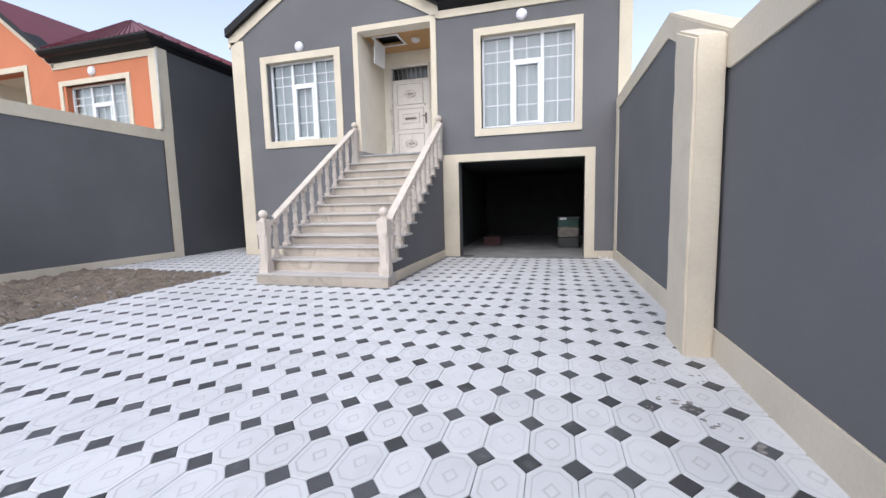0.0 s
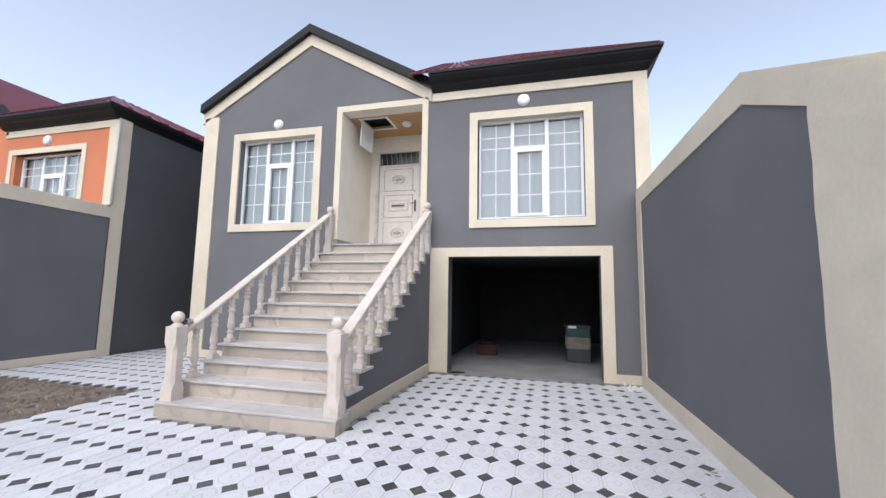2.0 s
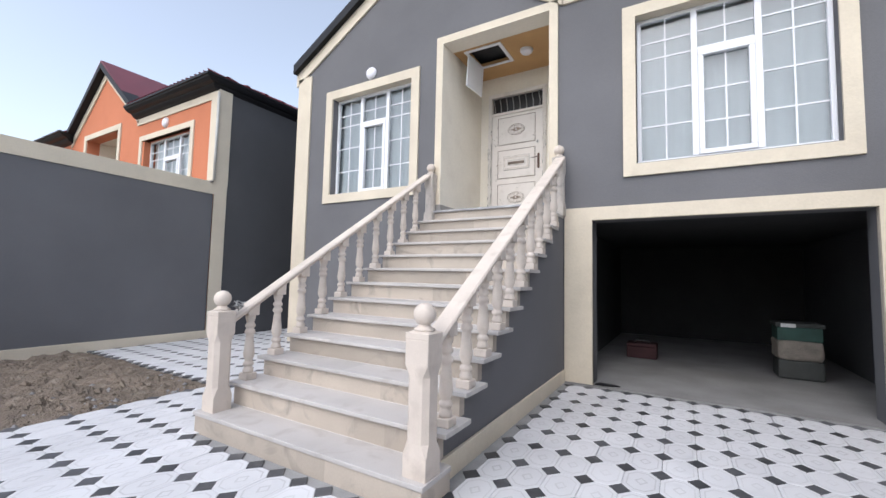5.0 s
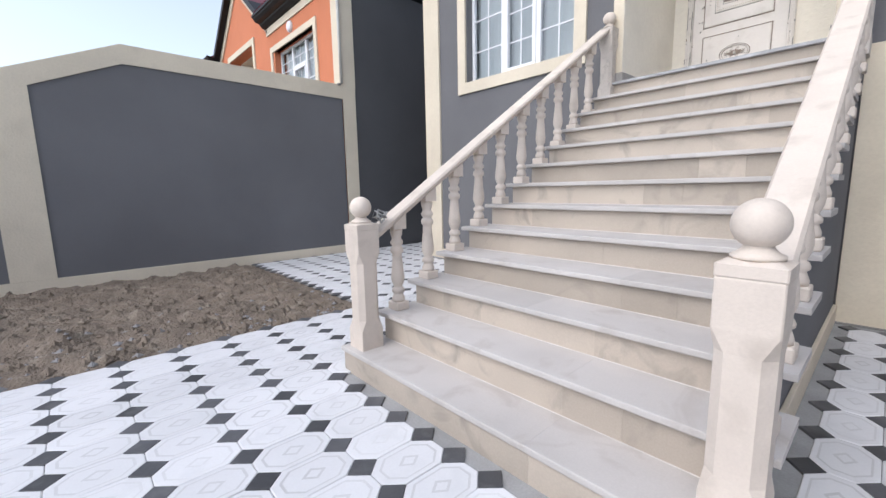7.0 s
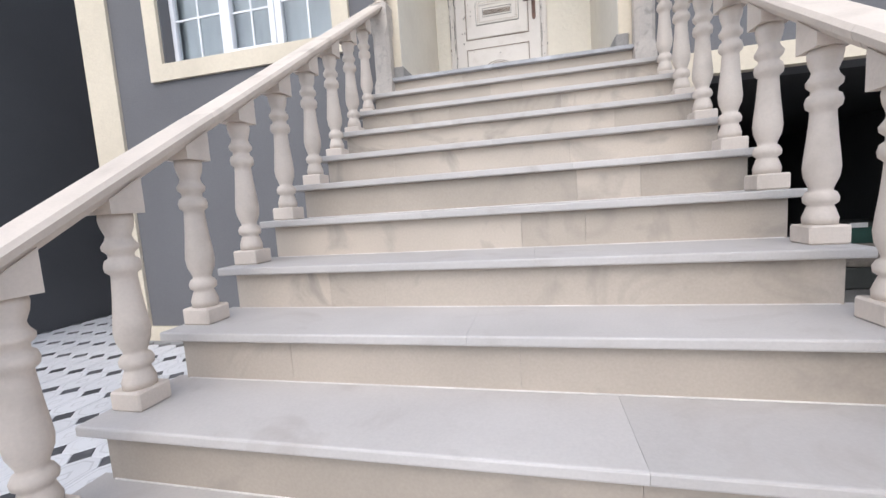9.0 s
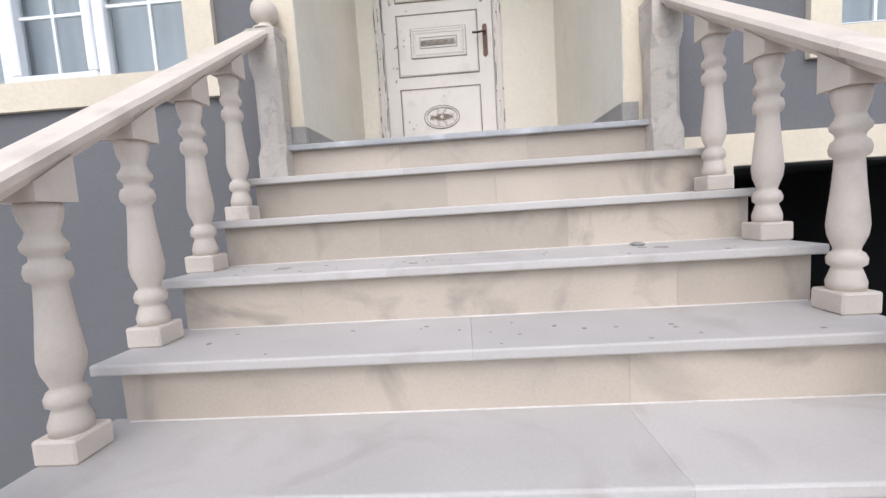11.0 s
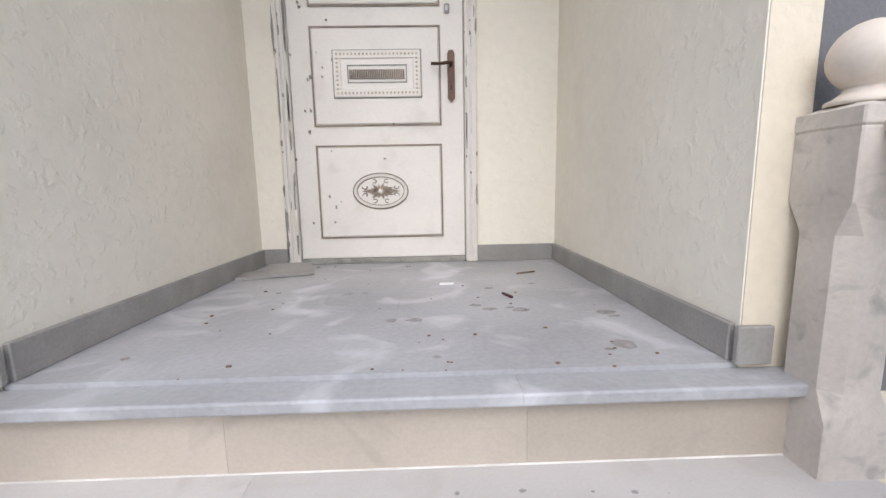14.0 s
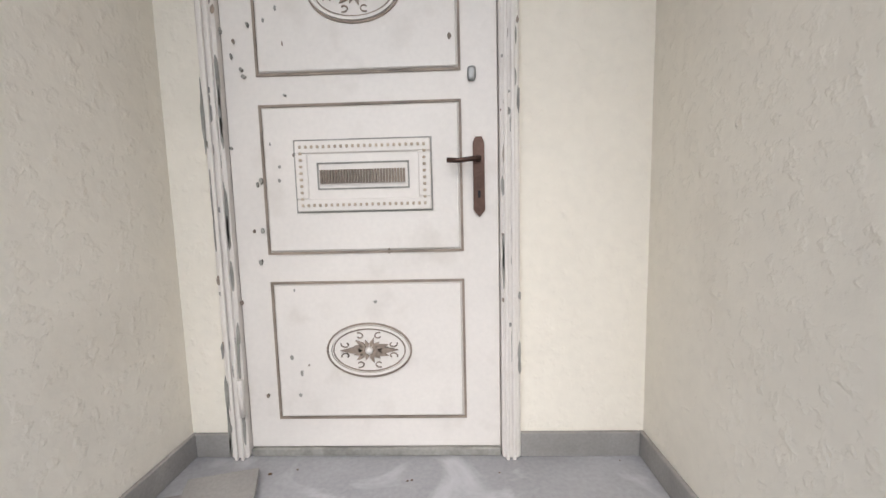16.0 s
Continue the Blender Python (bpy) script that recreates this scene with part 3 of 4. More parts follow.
    part("keyhole", bm_box(B(), hx - 0.005, hx + 0.005, y - 0.012, y - 0.010, 3.435, 3.462, 0.001), BLACK, leaf)
    part("spy_latch", bm_box(B(), hx - 0.036, hx - 0.006, y - 0.014, y - 0.001, 3.85, 3.90, 0.011, 3), IRON, leaf, "round metal latch")
    for z in (2.69, 4.30):
        part("hinge", bm_tube(B(), [(LX0 - 0.005, y - 0.045, z - 0.075), (LX0 - 0.005, y - 0.045, z + 0.075)], 0.010, 8), DOORP, d)
    # flakes of lost paint on frame and leaf
    rnd = random.Random(4)
    for i in range(26):
        x, z, h = DX0 + rnd.choice((0.002, 0.012, 0.062, 0.068)), rnd.uniform(LANDZ + 0.02, 3.9), rnd.uniform(0.03, 0.16)
        if i % 3 == 0:
            x, h = DX1 - rnd.choice((0.004, 0.03, 0.06)), h * 0.7
        pts = [(x + 0.008 * rnd.uniform(0.4, 1.0) * math.cos(a), z + h * math.sin(a) * rnd.uniform(0.5, 1)) for a in (2 * math.pi * k / 9 for k in range(9))]
        part("paint_chip", bm_prism(B(), pts, "y", y - 0.0328, y - 0.029), CHIP, leaf)
    for i in range(90):
        side = rnd.random()
        if side < 0.45:
            x, yy = DX0 + rnd.uniform(0.0, 0.075), y - 0.0325
        elif side < 0.65:
            x, yy = DX1 - rnd.uniform(0.0, 0.07), y - 0.0325
        else:
            x, yy = rnd.choice((rnd.uniform(LX0, px0), rnd.uniform(px0 + 0.02, px1 - 0.02))), y - 0.0112
            if px0 < x and rnd.random() < 0.6:
                x = rnd.uniform(px0 + 0.02, px0 + 0.15)
        z = rnd.uniform(LANDZ + 0.06, 4.4)
        s, h = rnd.uniform(0.003, 0.010), rnd.uniform(0.006, 0.05 if side < 0.65 else 0.016)
        pts = [(x + s * math.cos(a) * rnd.uniform(0.5, 1), z + h * math.sin(a) * rnd.uniform(0.5, 1)) for a in (2 * math.pi * k / 7 for k in range(7))]
        part("paint_chip", bm_prism(B(), pts, "y", yy, yy + (0.003 if side < 0.65 else 0.0125)), rnd.choice((CHIP, CHIP, DOORLINE)), leaf)

entrance_door()


# ---- staircase ----
SX0, SX1 = -4.62, -2.46
def ny(k):
    return 7.235 + 0.295 * (k - 7) + (0.025 if k == 1 else 0) + (0.01 if k == 13 else 0)
def nz(k):
    return 0.165 + 0.188 * (k - 1) - 0.018 * (k - 1) * (13 - k) / 36 - (0.02 * math.sin(math.pi * (k - 6) / 7.5) if k > 1 else 0)

stairs = empty("staircase", "stone staircase of thirteen steps with dark grey rendered sides", "staircase")
bm = B()
prof = [(ny(1) + 0.05, -0.1)]
for k in range(1, 14):
    prof += [(ny(k) + 0.05, nz(k) - 0.032), (ny(k + 1) + 0.05 if k < 13 else F - 0.004, nz(k) - 0.032)]
prof += [(F - 0.004, -0.1)]
bm_prism(bm, prof, "x", SX0 + 0.02, SX1 - 0.035)
part("side_wall", bm, GREY, stairs, "dark grey rendered stair side")
for x0, x1 in ((SX0 - 0.005, SX0 + 0.018), (SX1 - 0.034, SX1 - 0.008)):
    part("plinth", bm_box(B(), x0, x1, ny(1) + 0.32, F - 0.04, -0.1, 0.15, 0.003), CREAM, stairs, "cream plinth band")
rs = random.Random(11)
for k in range(1, 14):
    y0, z1 = ny(k), nz(k)
    y1 = ny(k + 1) + 0.06 if k < 13 else T - 0.003
    x0, x1 = (SX0 - 0.055, SX1 + 0.09 - 0.11 * (k - 1) / 11)
    if k == 1:
        x0, x1, y0 = SX0 - 0.09, SX1 + 0.09, y0 - 0.0
    if k == 13:
        x0, x1 = -4.56, -2.59
    xm = x0 + (x1 - x0) * rs.choice((0.36, 0.48, 0.57, 0.66))
    for a, b in ((x0, xm - 0.0004), (xm + 0.0004, x1)):
        bm = bm_box(B(), a, b, y0, y1, z1 - 0.032, z1)
        es = [e for e in bm.edges if all(v.co.y < y0 + 0.001 for v in e.verts) and abs(e.verts[0].co.z - e.verts[1].co.z) < 0.001]
        bmesh.ops.bevel(bm, geom=es, offset=0.006, segments=2, affect="EDGES", profile=0.5)
        part("tread", bm, LANDING if k == 13 else STONE, stairs)
    rx0, rx1 = (SX0 - 0.002, SX1 + 0.002 - 0.03 * (k - 1) / 11) if k > 1 else (SX0 - 0.075, SX1 + 0.075)
    if k == 13:
        rx0, rx1 = -4.555, -2.595
    ry = y0 + 0.040 if k > 1 else y0 + 0.014
    zb = nz(k - 1) if k > 1 else -0.1
    cuts = sorted(rs.sample((0.2, 0.31, 0.44, 0.55, 0.67, 0.8), 2))
    xs = [rx0] + [rx0 + (rx1 - rx0) * c for c in cuts] + [rx1]
    for a, b in zip(xs, xs[1:]):
        yb = ry + (0.075 if k > 1 else 0.33)
        part("riser", bm_box(B(), a + 0.0004, b - 0.0004, ry, yb, zb, z1 - 0.033), RISER, stairs)
    if k > 1:
        bm = bm_box(B(), rx0 + 0.01, rx1 - 0.01, ry - 0.004, ry + 0.004, zb, zb + 0.0035, 0.001)
        part("mortar_joint", bm, MORTAR, stairs, "white mortar joint")


# ---- balustrades ----
RAIL0 = (5.81, 1.025)
RS = 0.628
def rail_top(y):
    return RAIL0[1] + RS * (y - RAIL0[0])

def ball_profile(r, z):
    p = [(0.066, z), (0.066, z + 0.010), (0.052, z + 0.017), (0.040, z + 0.028), (0.036, z + 0.036)]
    zc = z + 0.034 + r * 0.90
    for i in range(2, 15):
        a = -math.pi / 2 + math.pi * i / 14
        p.append((max(r * math.cos(a), 0.001), zc + r * math.sin(a)))
    return p

def newel(parent, x, y, z0, z1, w, label, mat=None):
    bm = B()
    h = w / 2
    t = z1 - z0
    shaft = [(h * 1.05, 0, 0.05), (h * 1.05, 0.13, 0.05), (h * 0.97, 0.20, 0.42), (h * 0.97, t - 0.27, 0.42), (h * 1.04, t - 0.20, 0.05), (h * 1.04, t - 0.055, 0.05), (h * 1.02, t - 0.050, 0.05), (h * 1.06, t - 0.045, 0.05), (h * 1.06, t - 0.012, 0.05), (h * 0.70, t, 0.3)]
    rings = []
    for r, z, cf in shaft:
        c = r * cf
        rings.append([bm.verts.new((x + a, y + b, z0 + z)) for a, b in ((-r + c, -r), (r - c, -r), (r, -r + c), (r, r - c), (r - c, r), (-r + c, r), (-r, r - c), (-r, -r + c))])
    for a, b in zip(rings, rings[1:]):
        for i in range(8):
            bm.faces.new((a[i], a[(i + 1) % 8], b[(i + 1) % 8], b[i]))
    bm.faces.new(rings[0][::-1])
    bm.faces.new(rings[-1])
    post = part("newel_post", bm, mat or CARVED, parent, label)
    part("newel_ball", bm_lathe(B(), ball_profile(0.071, 0), x, y, z1, 24), CARVED, post)

def baluster_mesh():
    bm = B()
    bm_box(bm, -0.062, 0.062, -0.062, 0.062, 0, 0.062, 0.006)
    prof = [(0.050, 0.062), (0.052, 0.085), (0.040, 0.118), (0.037, 0.124), (0.050, 0.134), (0.052, 0.150), (0.044, 0.166), (0.034, 0.172), (0.036, 0.182), (0.050, 0.215), (0.054, 0.245),
            (0.050, 0.285), (0.043, 0.345), (0.038, 0.405), (0.037, 0.425), (0.050, 0.436), (0.053, 0.452), (0.048, 0.470), (0.037, 0.478), (0.037, 0.490), (0.050, 0.502), (0.052, 0.515), (0.040, 0.532),
            (0.036, 0.545), (0.046, 0.572), (0.050, 0.595), (0.048, 0.612)]
    bm_lathe(bm, prof, seg=18)
    zt = 0.690
    bm_prism(bm, [(-0.058, 0.612), (0.058, 0.612), (0.058, zt + RS * 0.058), (-0.058, zt - RS * 0.058)], "x", -0.058, 0.058)
    me = bpy.data.meshes.new("baluster")
    bm.to_mesh(me)
    bm.free()
    me.materials.append(CARVED)
    return me

BAL = baluster_mesh()
for xa, xb in ((-4.585, -4.65), (-2.465, -2.505)):
    def bx(y):
        return xa + (xb - xa) * (y - 5.63) / 3.31
    bal = empty("balustrade", "carved pale limestone balustrade with turned balusters and ball-topped newels", "balustrade", "stair balustrades")
    newel(bal, bx(5.63), ny(1) + 0.13, nz(1), 1.02, 0.158, "carved square newel post")
    newel(bal, -4.622 if xa < -4 else -2.537, 9.04, nz(12), 3.03, 0.148, "square newel post smeared with mortar", MORTARED)
    for k in range(2, 12):
        o = new("baluster", BAL)
        o.parent = bal
        yb = ny(k) + 0.145 + 0.018 * max(0, k - 6)
        o.matrix_basis = pose(bx(yb), yb, nz(k)) @ Matrix.Diagonal((0.9, 0.9, (rail_top(yb) - 0.055 - nz(k)) / 0.690, 1))
    ya, yb = ny(1) + 0.19, 8.985
    sect = [(-0.045, -0.062), (0.045, -0.062), (0.050, -0.045), (0.066, -0.038), (0.070, -0.016), (0.060, 0.0), (-0.060, 0.0), (-0.070, -0.016), (-0.066, -0.038), (-0.050, -0.045)]
    cut = [ya, ya + (yb - ya) * 0.36, ya + (yb - ya) * 0.70, yb]
    for c0, c1 in zip(cut, cut[1:]):
        bm = B()
        a = [bm.verts.new((bx(c0) + p, c0 + 0.001, rail_top(c0) + q)) for p, q in sect]
        b = [bm.verts.new((bx(c1) + p, c1 - 0.001, rail_top(c1) + q)) for p, q in sect]
        n = len(sect)
        for i in range(n):
            bm.faces.new((a[i], a[(i + 1) % n], b[(i + 1) % n], b[i]))
        bm.faces.new(a[::-1])
        bm.faces.new(b)
        bmesh.ops.recalc_face_normals(bm, faces=bm.faces)
        part("handrail", bm, CARVED, bal)


# ---- boundary walls ----
def boundary(name, x0, x1, face, tops, y0, y1, posts, label, pz=0.15):
    """A yard wall whose top steps up; cream bands frame the dark fields on the side that faces the yard."""
    body = [(y0, -0.14)] + [(y1, -0.14)] + [(y, z + 0.24) for y, z in reversed(tops)]
    w = tagged(part(name, bm_prism(B(), body, "x", x0, x1), GREY), label, "wall", kind="structure")
    sx = 0.018 if face > (x0 + x1) / 2 else -0.018
    f0, f1 = sorted((face - sx * 0.05, face + sx))
    def top_at(y):
        for (a, p), (b, q) in zip(tops, tops[1:]):
            if a <= y <= b:
                return p + (q - p) * (y - a) / (b - a)
    bm = B()
    band = [(y, z) for y, z in tops] + [(y, z + 0.245) for y, z in reversed(tops)]
    for (a, p), (b, q) in zip(tops, tops[1:]):
        bm_prism(bm, [(a, p), (b, q), (b, q + 0.245), (a, p + 0.245)], "x", f0, f1)
        bm_prism(bm, [(a, p + 0.245), (b, q + 0.245), (b, q + 0.262), (a, p + 0.262)], "x", x0 - 0.01, x1 + 0.01)
    part("top_band", bm, CREAM, w, "cream top band")
    part("plinth", bm_box(B(), f0, f1 , y0, y1, -0.12, pz, 0.003), CREAM, w, "cream plinth band")
    for a, b in posts:
        bm = B()
        for k in range(6):
            c, d = a + (b - a) * k / 6, a + (b - a) * (k + 1) / 6
            bm_prism(bm, [(c, pz), (d, pz), (d, top_at(d)), (c, top_at(c))], "x", f0, f1)
        bmesh.ops.remove_doubles(bm, verts=bm.verts, dist=1e-5)
        part("post_band", bm, CREAM, w, "cream upright band")
    return w

boundary("wall_left", -9.84, -9.62, -9.62, [(-4.0, 2.12), (2.85, 2.12), (4.95, 3.03), (8.62, 2.99)], -4.0, 8.62, [(3.53, 3.97), (8.35, 8.62)], "dark grey yard wall framed with cream bands")
boundary("wall_right", 1.19, 1.40, 1.19, [(-4.0, 2.11), (3.4, 2.11), (5.12, 2.94), (9.04, 2.98)], -4.0, 9.04, [(8.72, 9.04)], "dark grey yard wall framed with cream bands", 0.21)
pil = B()
bm_prism(pil, [(3.43, -0.1), (3.97, -0.1), (3.97, 2.60), (3.43, 2.36)], "x", 0.965, 1.172)
bmesh.ops.bevel(pil, geom=list(pil.edges), offset=0.018, segments=2, affect="EDGES")
bmesh.ops.subdivide_edges(pil, edges=[e for e in pil.edges if e.calc_length() > 1.5], cuts=22)
for v in pil.verts:
    v.co += 0.006 * noise.noise_vector(v.co * 5.0)
    v.co.x = min(v.co.x, 1.172)
tagged(part("pillar", pil, CREAM), "cream rendered wall pillar with rounded edges", "pillar", kind="structure")
tagged(part("wall_south", bm_box(B(), -9.84, 1.4, -4.2, -4.0, -0.14, 2.1), GREY), "plain yard wall by the street", "wall", kind="structure")
tagged(part("wall_passage", bm_box(B(), -9.6, -8.05, 16.0, 16.2, -0.14, 2.6), GREY_SHADED), "plain wall that closes the side passage", "wall", kind="structure")


# ---- neighbouring house ----
def neighbour():
    h = empty("house", "orange rendered house with cream trim and burgundy roof", "house")
    y = 8.33
    zt = 5.2
    OW = (-12.80, -10.63, 2.9, 4.63)
    ON = (-16.35, -14.3, 2.9, 5.18)
    part("front_wall", wall_cells(B(), -24, -9.62, -0.14, zt + 0.2, y, y + 0.3, [OW, ON]), ORANGE, h, "orange rendered front")
    ax, az, hw = -15.3, 7.05, 2.1
    part("gable_wall", bm_prism(B(), [(ax - hw, zt + 0.2), (ax + hw, zt + 0.2), (ax, az)], "y", y, y + 0.3), ORANGE, h)
    # side and rear take the darkened grey, their shade is in the colour
    part("side_wall", bm_box(B(), -9.9, -9.625, y + 0.3, 18, -0.14, 5.4), GREY_SHADED, h, "dark grey rendered side")
    part("rear_wall", bm_box(B(), -24, -9.9, 17.7, 18, -0.14, 5.4), GREY_SHADED, h)
    bm = B()
    bm_box(bm, -9.83, -9.60, y - 0.03, y - 0.001, 3.2, zt - 0.12)
    bm_box(bm, -9.624, -9.60, y, y + 0.30, 3.2, zt + 0.15)
    bm_box(bm, ax + hw, -9.60, y - 0.03, y - 0.001, zt - 0.12, zt + 0.04)
    part("corner_trim", bm, CREAM, h, "cream corner strip and eaves band")
    part("window_trim", bm_frame(B(), -13.02, -10.49, 2.8, 4.76, y - 0.03, y + 0.1, 0.13, sides="lrt"), CREAM, h)
    part("porch_trim", bm_frame(B(), -16.52, -14.14, 2.8, 5.33, y - 0.03, y + 0.1, 0.15, sides="lrt"), CREAM, h)
    bm = B()
    bm_box(bm, ON[0] - 0.2, ON[0], y + 0.3, y + 1.9, 2.4, 5.3)
    bm_box(bm, ON[1], ON[1] + 0.2, y + 0.3, y + 1.9, 2.4, 5.3)
    bm_box(bm, ON[0], ON[1], y + 1.7, y + 1.9, 2.4, 5.3)
    bm_box(bm, ON[0], ON[1], y + 0.3, y + 1.7, 5.19, 5.3)
    part("porch_lining", bm, NICHE, h, "cream plaster porch")
    sl = (az - zt - 0.2) / hw
    for nm, mat, lo, hi, yy in (("gable_trim", CREAM, -0.22, 0.04, y - 0.03), ("gable_fascia", BLACK, 0.04, 0.20, y - 0.20)):
        bm = B()
        for s in (-1, 1):
            xe = ax + s * (hw + 0.08)
            ze = az - sl * (hw + 0.08)
            bm_prism(bm, [(xe, ze + lo), (ax, az + lo), (ax, az + hi), (xe, ze + hi)], "y", yy, y - 0.001 if mat is CREAM else y + 0.2)
        part(nm, bm, mat, h)
    cornice("gutter", ax + hw - 0.05, -9.66, y, zt + 0.04, 0.34, 0.27, 18.0, h)
    cornice("gutter", -24, ax - hw + 0.02, y, zt + 0.04, 0.45, 0.27, None, h)
    ez, ey = zt + 0.32, y - 0.33
    r = ribbed_roof("roof", [((ax + hw, ey, ez), (-9.45, ey, ez), (-12.9, ey + 2.5, ez + 1.7), (ax + hw, ey + 2.5, ez + 1.7)),
                             ((-9.45, ey, ez), (-9.45, 18.2, ez), (-12.9, 15.7, ez + 1.7), (-12.9, ey + 2.5, ez + 1.7)),
                             ((ax - hw - 0.1, y - 0.2, zt + 0.24), (ax - hw - 0.1, 13, zt + 0.24), (ax, 13, az + 0.24), (ax, y - 0.19, az + 0.24)),
                             ((ax + hw + 0.1, 13, zt + 0.24), (ax + hw + 0.1, y - 0.19, zt + 0.24), (ax, y - 0.19, az + 0.24), (ax, 13, az + 0.24)),
                             ((-24, ey, ez), (ax - hw, ey, ez), (ax - hw, ey + 3.5, ez + 1.7), (-24, ey + 3.5, ez + 1.7))], "", 22, h)
    r["label"] = "burgundy ribbed metal roof"
    part("downpipe", bm_tube(B(), [(-9.575, y - 0.02, 5.2), (-9.575, y - 0.02, 3.28)], 0.028, 8), PIPE, h, "grey downpipe")
    part("ledge", bm_box(B(), -10.55, -9.56, y - 0.09, y - 0.031, 3.235, 3.27, 0.004), SKIRT, h, "thin stone ledge")
    w = window("window_3", *OW, y + 0.14, "white three-part window of the orange house", BRIGHT)

neighbour()


# ---- lamps ----
def round_lamp(x, y, z, r, label, group="", facing="y"):
    e = empty("wall_lamp" if facing == "y" else "ceiling_lamp", label, "lamp", group)
    prof = [(r, 0), (r, 0.02), (r * 0.98, 0.03)]
    dome = [(r * 0.93, 0.03), (r * 0.90, 0.045), (r * 0.75, 0.062), (r * 0.5, 0.074), (r * 0.2, 0.079), (0.001, 0.08)]
    a, b = part("base", bm_lathe(B(), prof, seg=28), PVC, e), part("shade", bm_lathe(B(), dome, seg=28), LAMPW, e)
    e.matrix_basis = pose(x, y, z, 90) if facing == "y" else pose(x, y, z, 180)
    return e

round_lamp(-6.06, F, 5.13, 0.115, "round white wall lamp on grey render", "facade lamps")
round_lamp(-0.70, F, 5.13, 0.115, "round white wall lamp on grey render", "facade lamps")
round_lamp(-11.77, 8.33, 4.92, 0.125, "round white wall lamp on orange render")
round_lamp(-3.33, 9.95, CZ, 0.11, "round white lamp on the ochre niche ceiling", facing="z")

# ---- ceiling hatch ----
hatch = empty("ceiling_hatch", "white ceiling hatch standing open, its door hanging down", "hatch")
bm = B()
x0, x1, y0, y1 = HAT
bm_box(bm, x0 - 0.05, x1 + 0.05, y0 - 0.05, y0 + 0.01, CZ - 0.018, CZ - 0.001, 0.003)
bm_box(bm, x0 - 0.05, x1 + 0.05, y1 - 0.01, y1 + 0.05, CZ - 0.018, CZ - 0.001, 0.003)
bm_box(bm, x0 - 0.05, x0 + 0.01, y0 + 0.01, y1 - 0.01, CZ - 0.018, CZ - 0.001, 0.003)
bm_box(bm, x1 - 0.01, x1 + 0.05, y0 + 0.01, y1 - 0.01, CZ - 0.018, CZ - 0.001, 0.003)
part("hatch_frame", bm, PVC, hatch)
# added black sheet that stands in for the darkness inside the shaft
bm = B()
bm_box(bm, x0, x1, y0, y1, CZ + 0.5, CZ + 0.52)
part("shaft_lid", bm, BLACK, hatch, "black sheet in place of the dark void above the hatch")
leafb = part("hatch_door", bm_frame(B(), 0, 0.54, -0.56, 0, -0.012, 0.012, 0.05, 0.004), PVC, hatch, "white framed hatch door")
leafb.matrix_basis = pose(x0 + 0.01, y0 + 0.01, CZ - 0.02, 0, 0, 86) @ pose(0, 0, 0, 3, 0, 0)
pan = part("hatch_panel", bm_box(B(), 0.05, 0.49, -0.006, 0.006, -0.51, -0.05), PVC, leafb)

# ---- garage things ----
e = empty("tool_box", "dull red box on the garage floor", "box")
part("body", bm_box(B(), -1.98, -1.50, 11.55, 11.85, 0.0, 0.20, 0.015, 2), RED, e)
part("lid", bm_box(B(), -1.985, -1.495, 11.545, 11.855, 0.202, 0.26, 0.02, 2), RED, e)
part("handle", bm_tube(B(), [(-1.86, 11.7, 0.26), (-1.84, 11.7, 0.30), (-1.64, 11.7, 0.30), (-1.62, 11.7, 0.26)], 0.012, 8), DARKP, e)
e = empty("stacked_container", "dark container with a sack and a green crate stacked on it", "container")
part("base_box", bm_box(B(), 0.08, 0.60, 11.15, 11.60, 0.0, 0.27, 0.03, 2), DARKP, e)
bm = bm_box(B(), 0.07, 0.60, 11.13, 11.60, 0.271, 0.55, 0.05, 3)
bmesh.ops.subdivide_edges(bm, edges=bm.edges, cuts=2, use_grid_fill=True)
for v in bm.verts:
    v.co += 0.03 * noise.noise_vector(v.co * 7)
    v.co.z = max(v.co.z, 0.272)
part("sack", bm, SACK, e, "crumpled pale sack")
part("crate", bm_box(B(), 0.08, 0.59, 11.15, 11.58, 0.545, 0.74, 0.015, 2), GREEN, e, "faded green crate")
part("lid", bm_box(B(), 0.06, 0.61, 11.13, 11.60, 0.741, 0.80, 0.012, 2), DARKP, e)
part("paper_label", bm_box(B(), 0.12, 0.29, 11.126, 11.129, 0.735, 0.79), WHITEB, e)
bm = B()
rnd = random.Random(2)
bm_prism(bm, [(-2.10, 9.16), (-1.98, 9.13), (-1.80, 9.20), (-1.86, 9.25), (-2.06, 9.27)], "z", 0.001, 0.012)
tagged(part("plastic_scrap", bm, BLACK), "black plastic scrap at the garage threshold", "scrap")

# ---- loose pieces on the landing ----
def slab_piece(pts, z, rz, tilt, label):
    bm = bm_prism(B(), pts, "z", 0, 0.018)
    o = tagged(part("broken_tile", bm, SKIRT), label, "tile piece", "broken tiles by the door")
    o.matrix_basis = pose(*z, tilt, 0, rz)

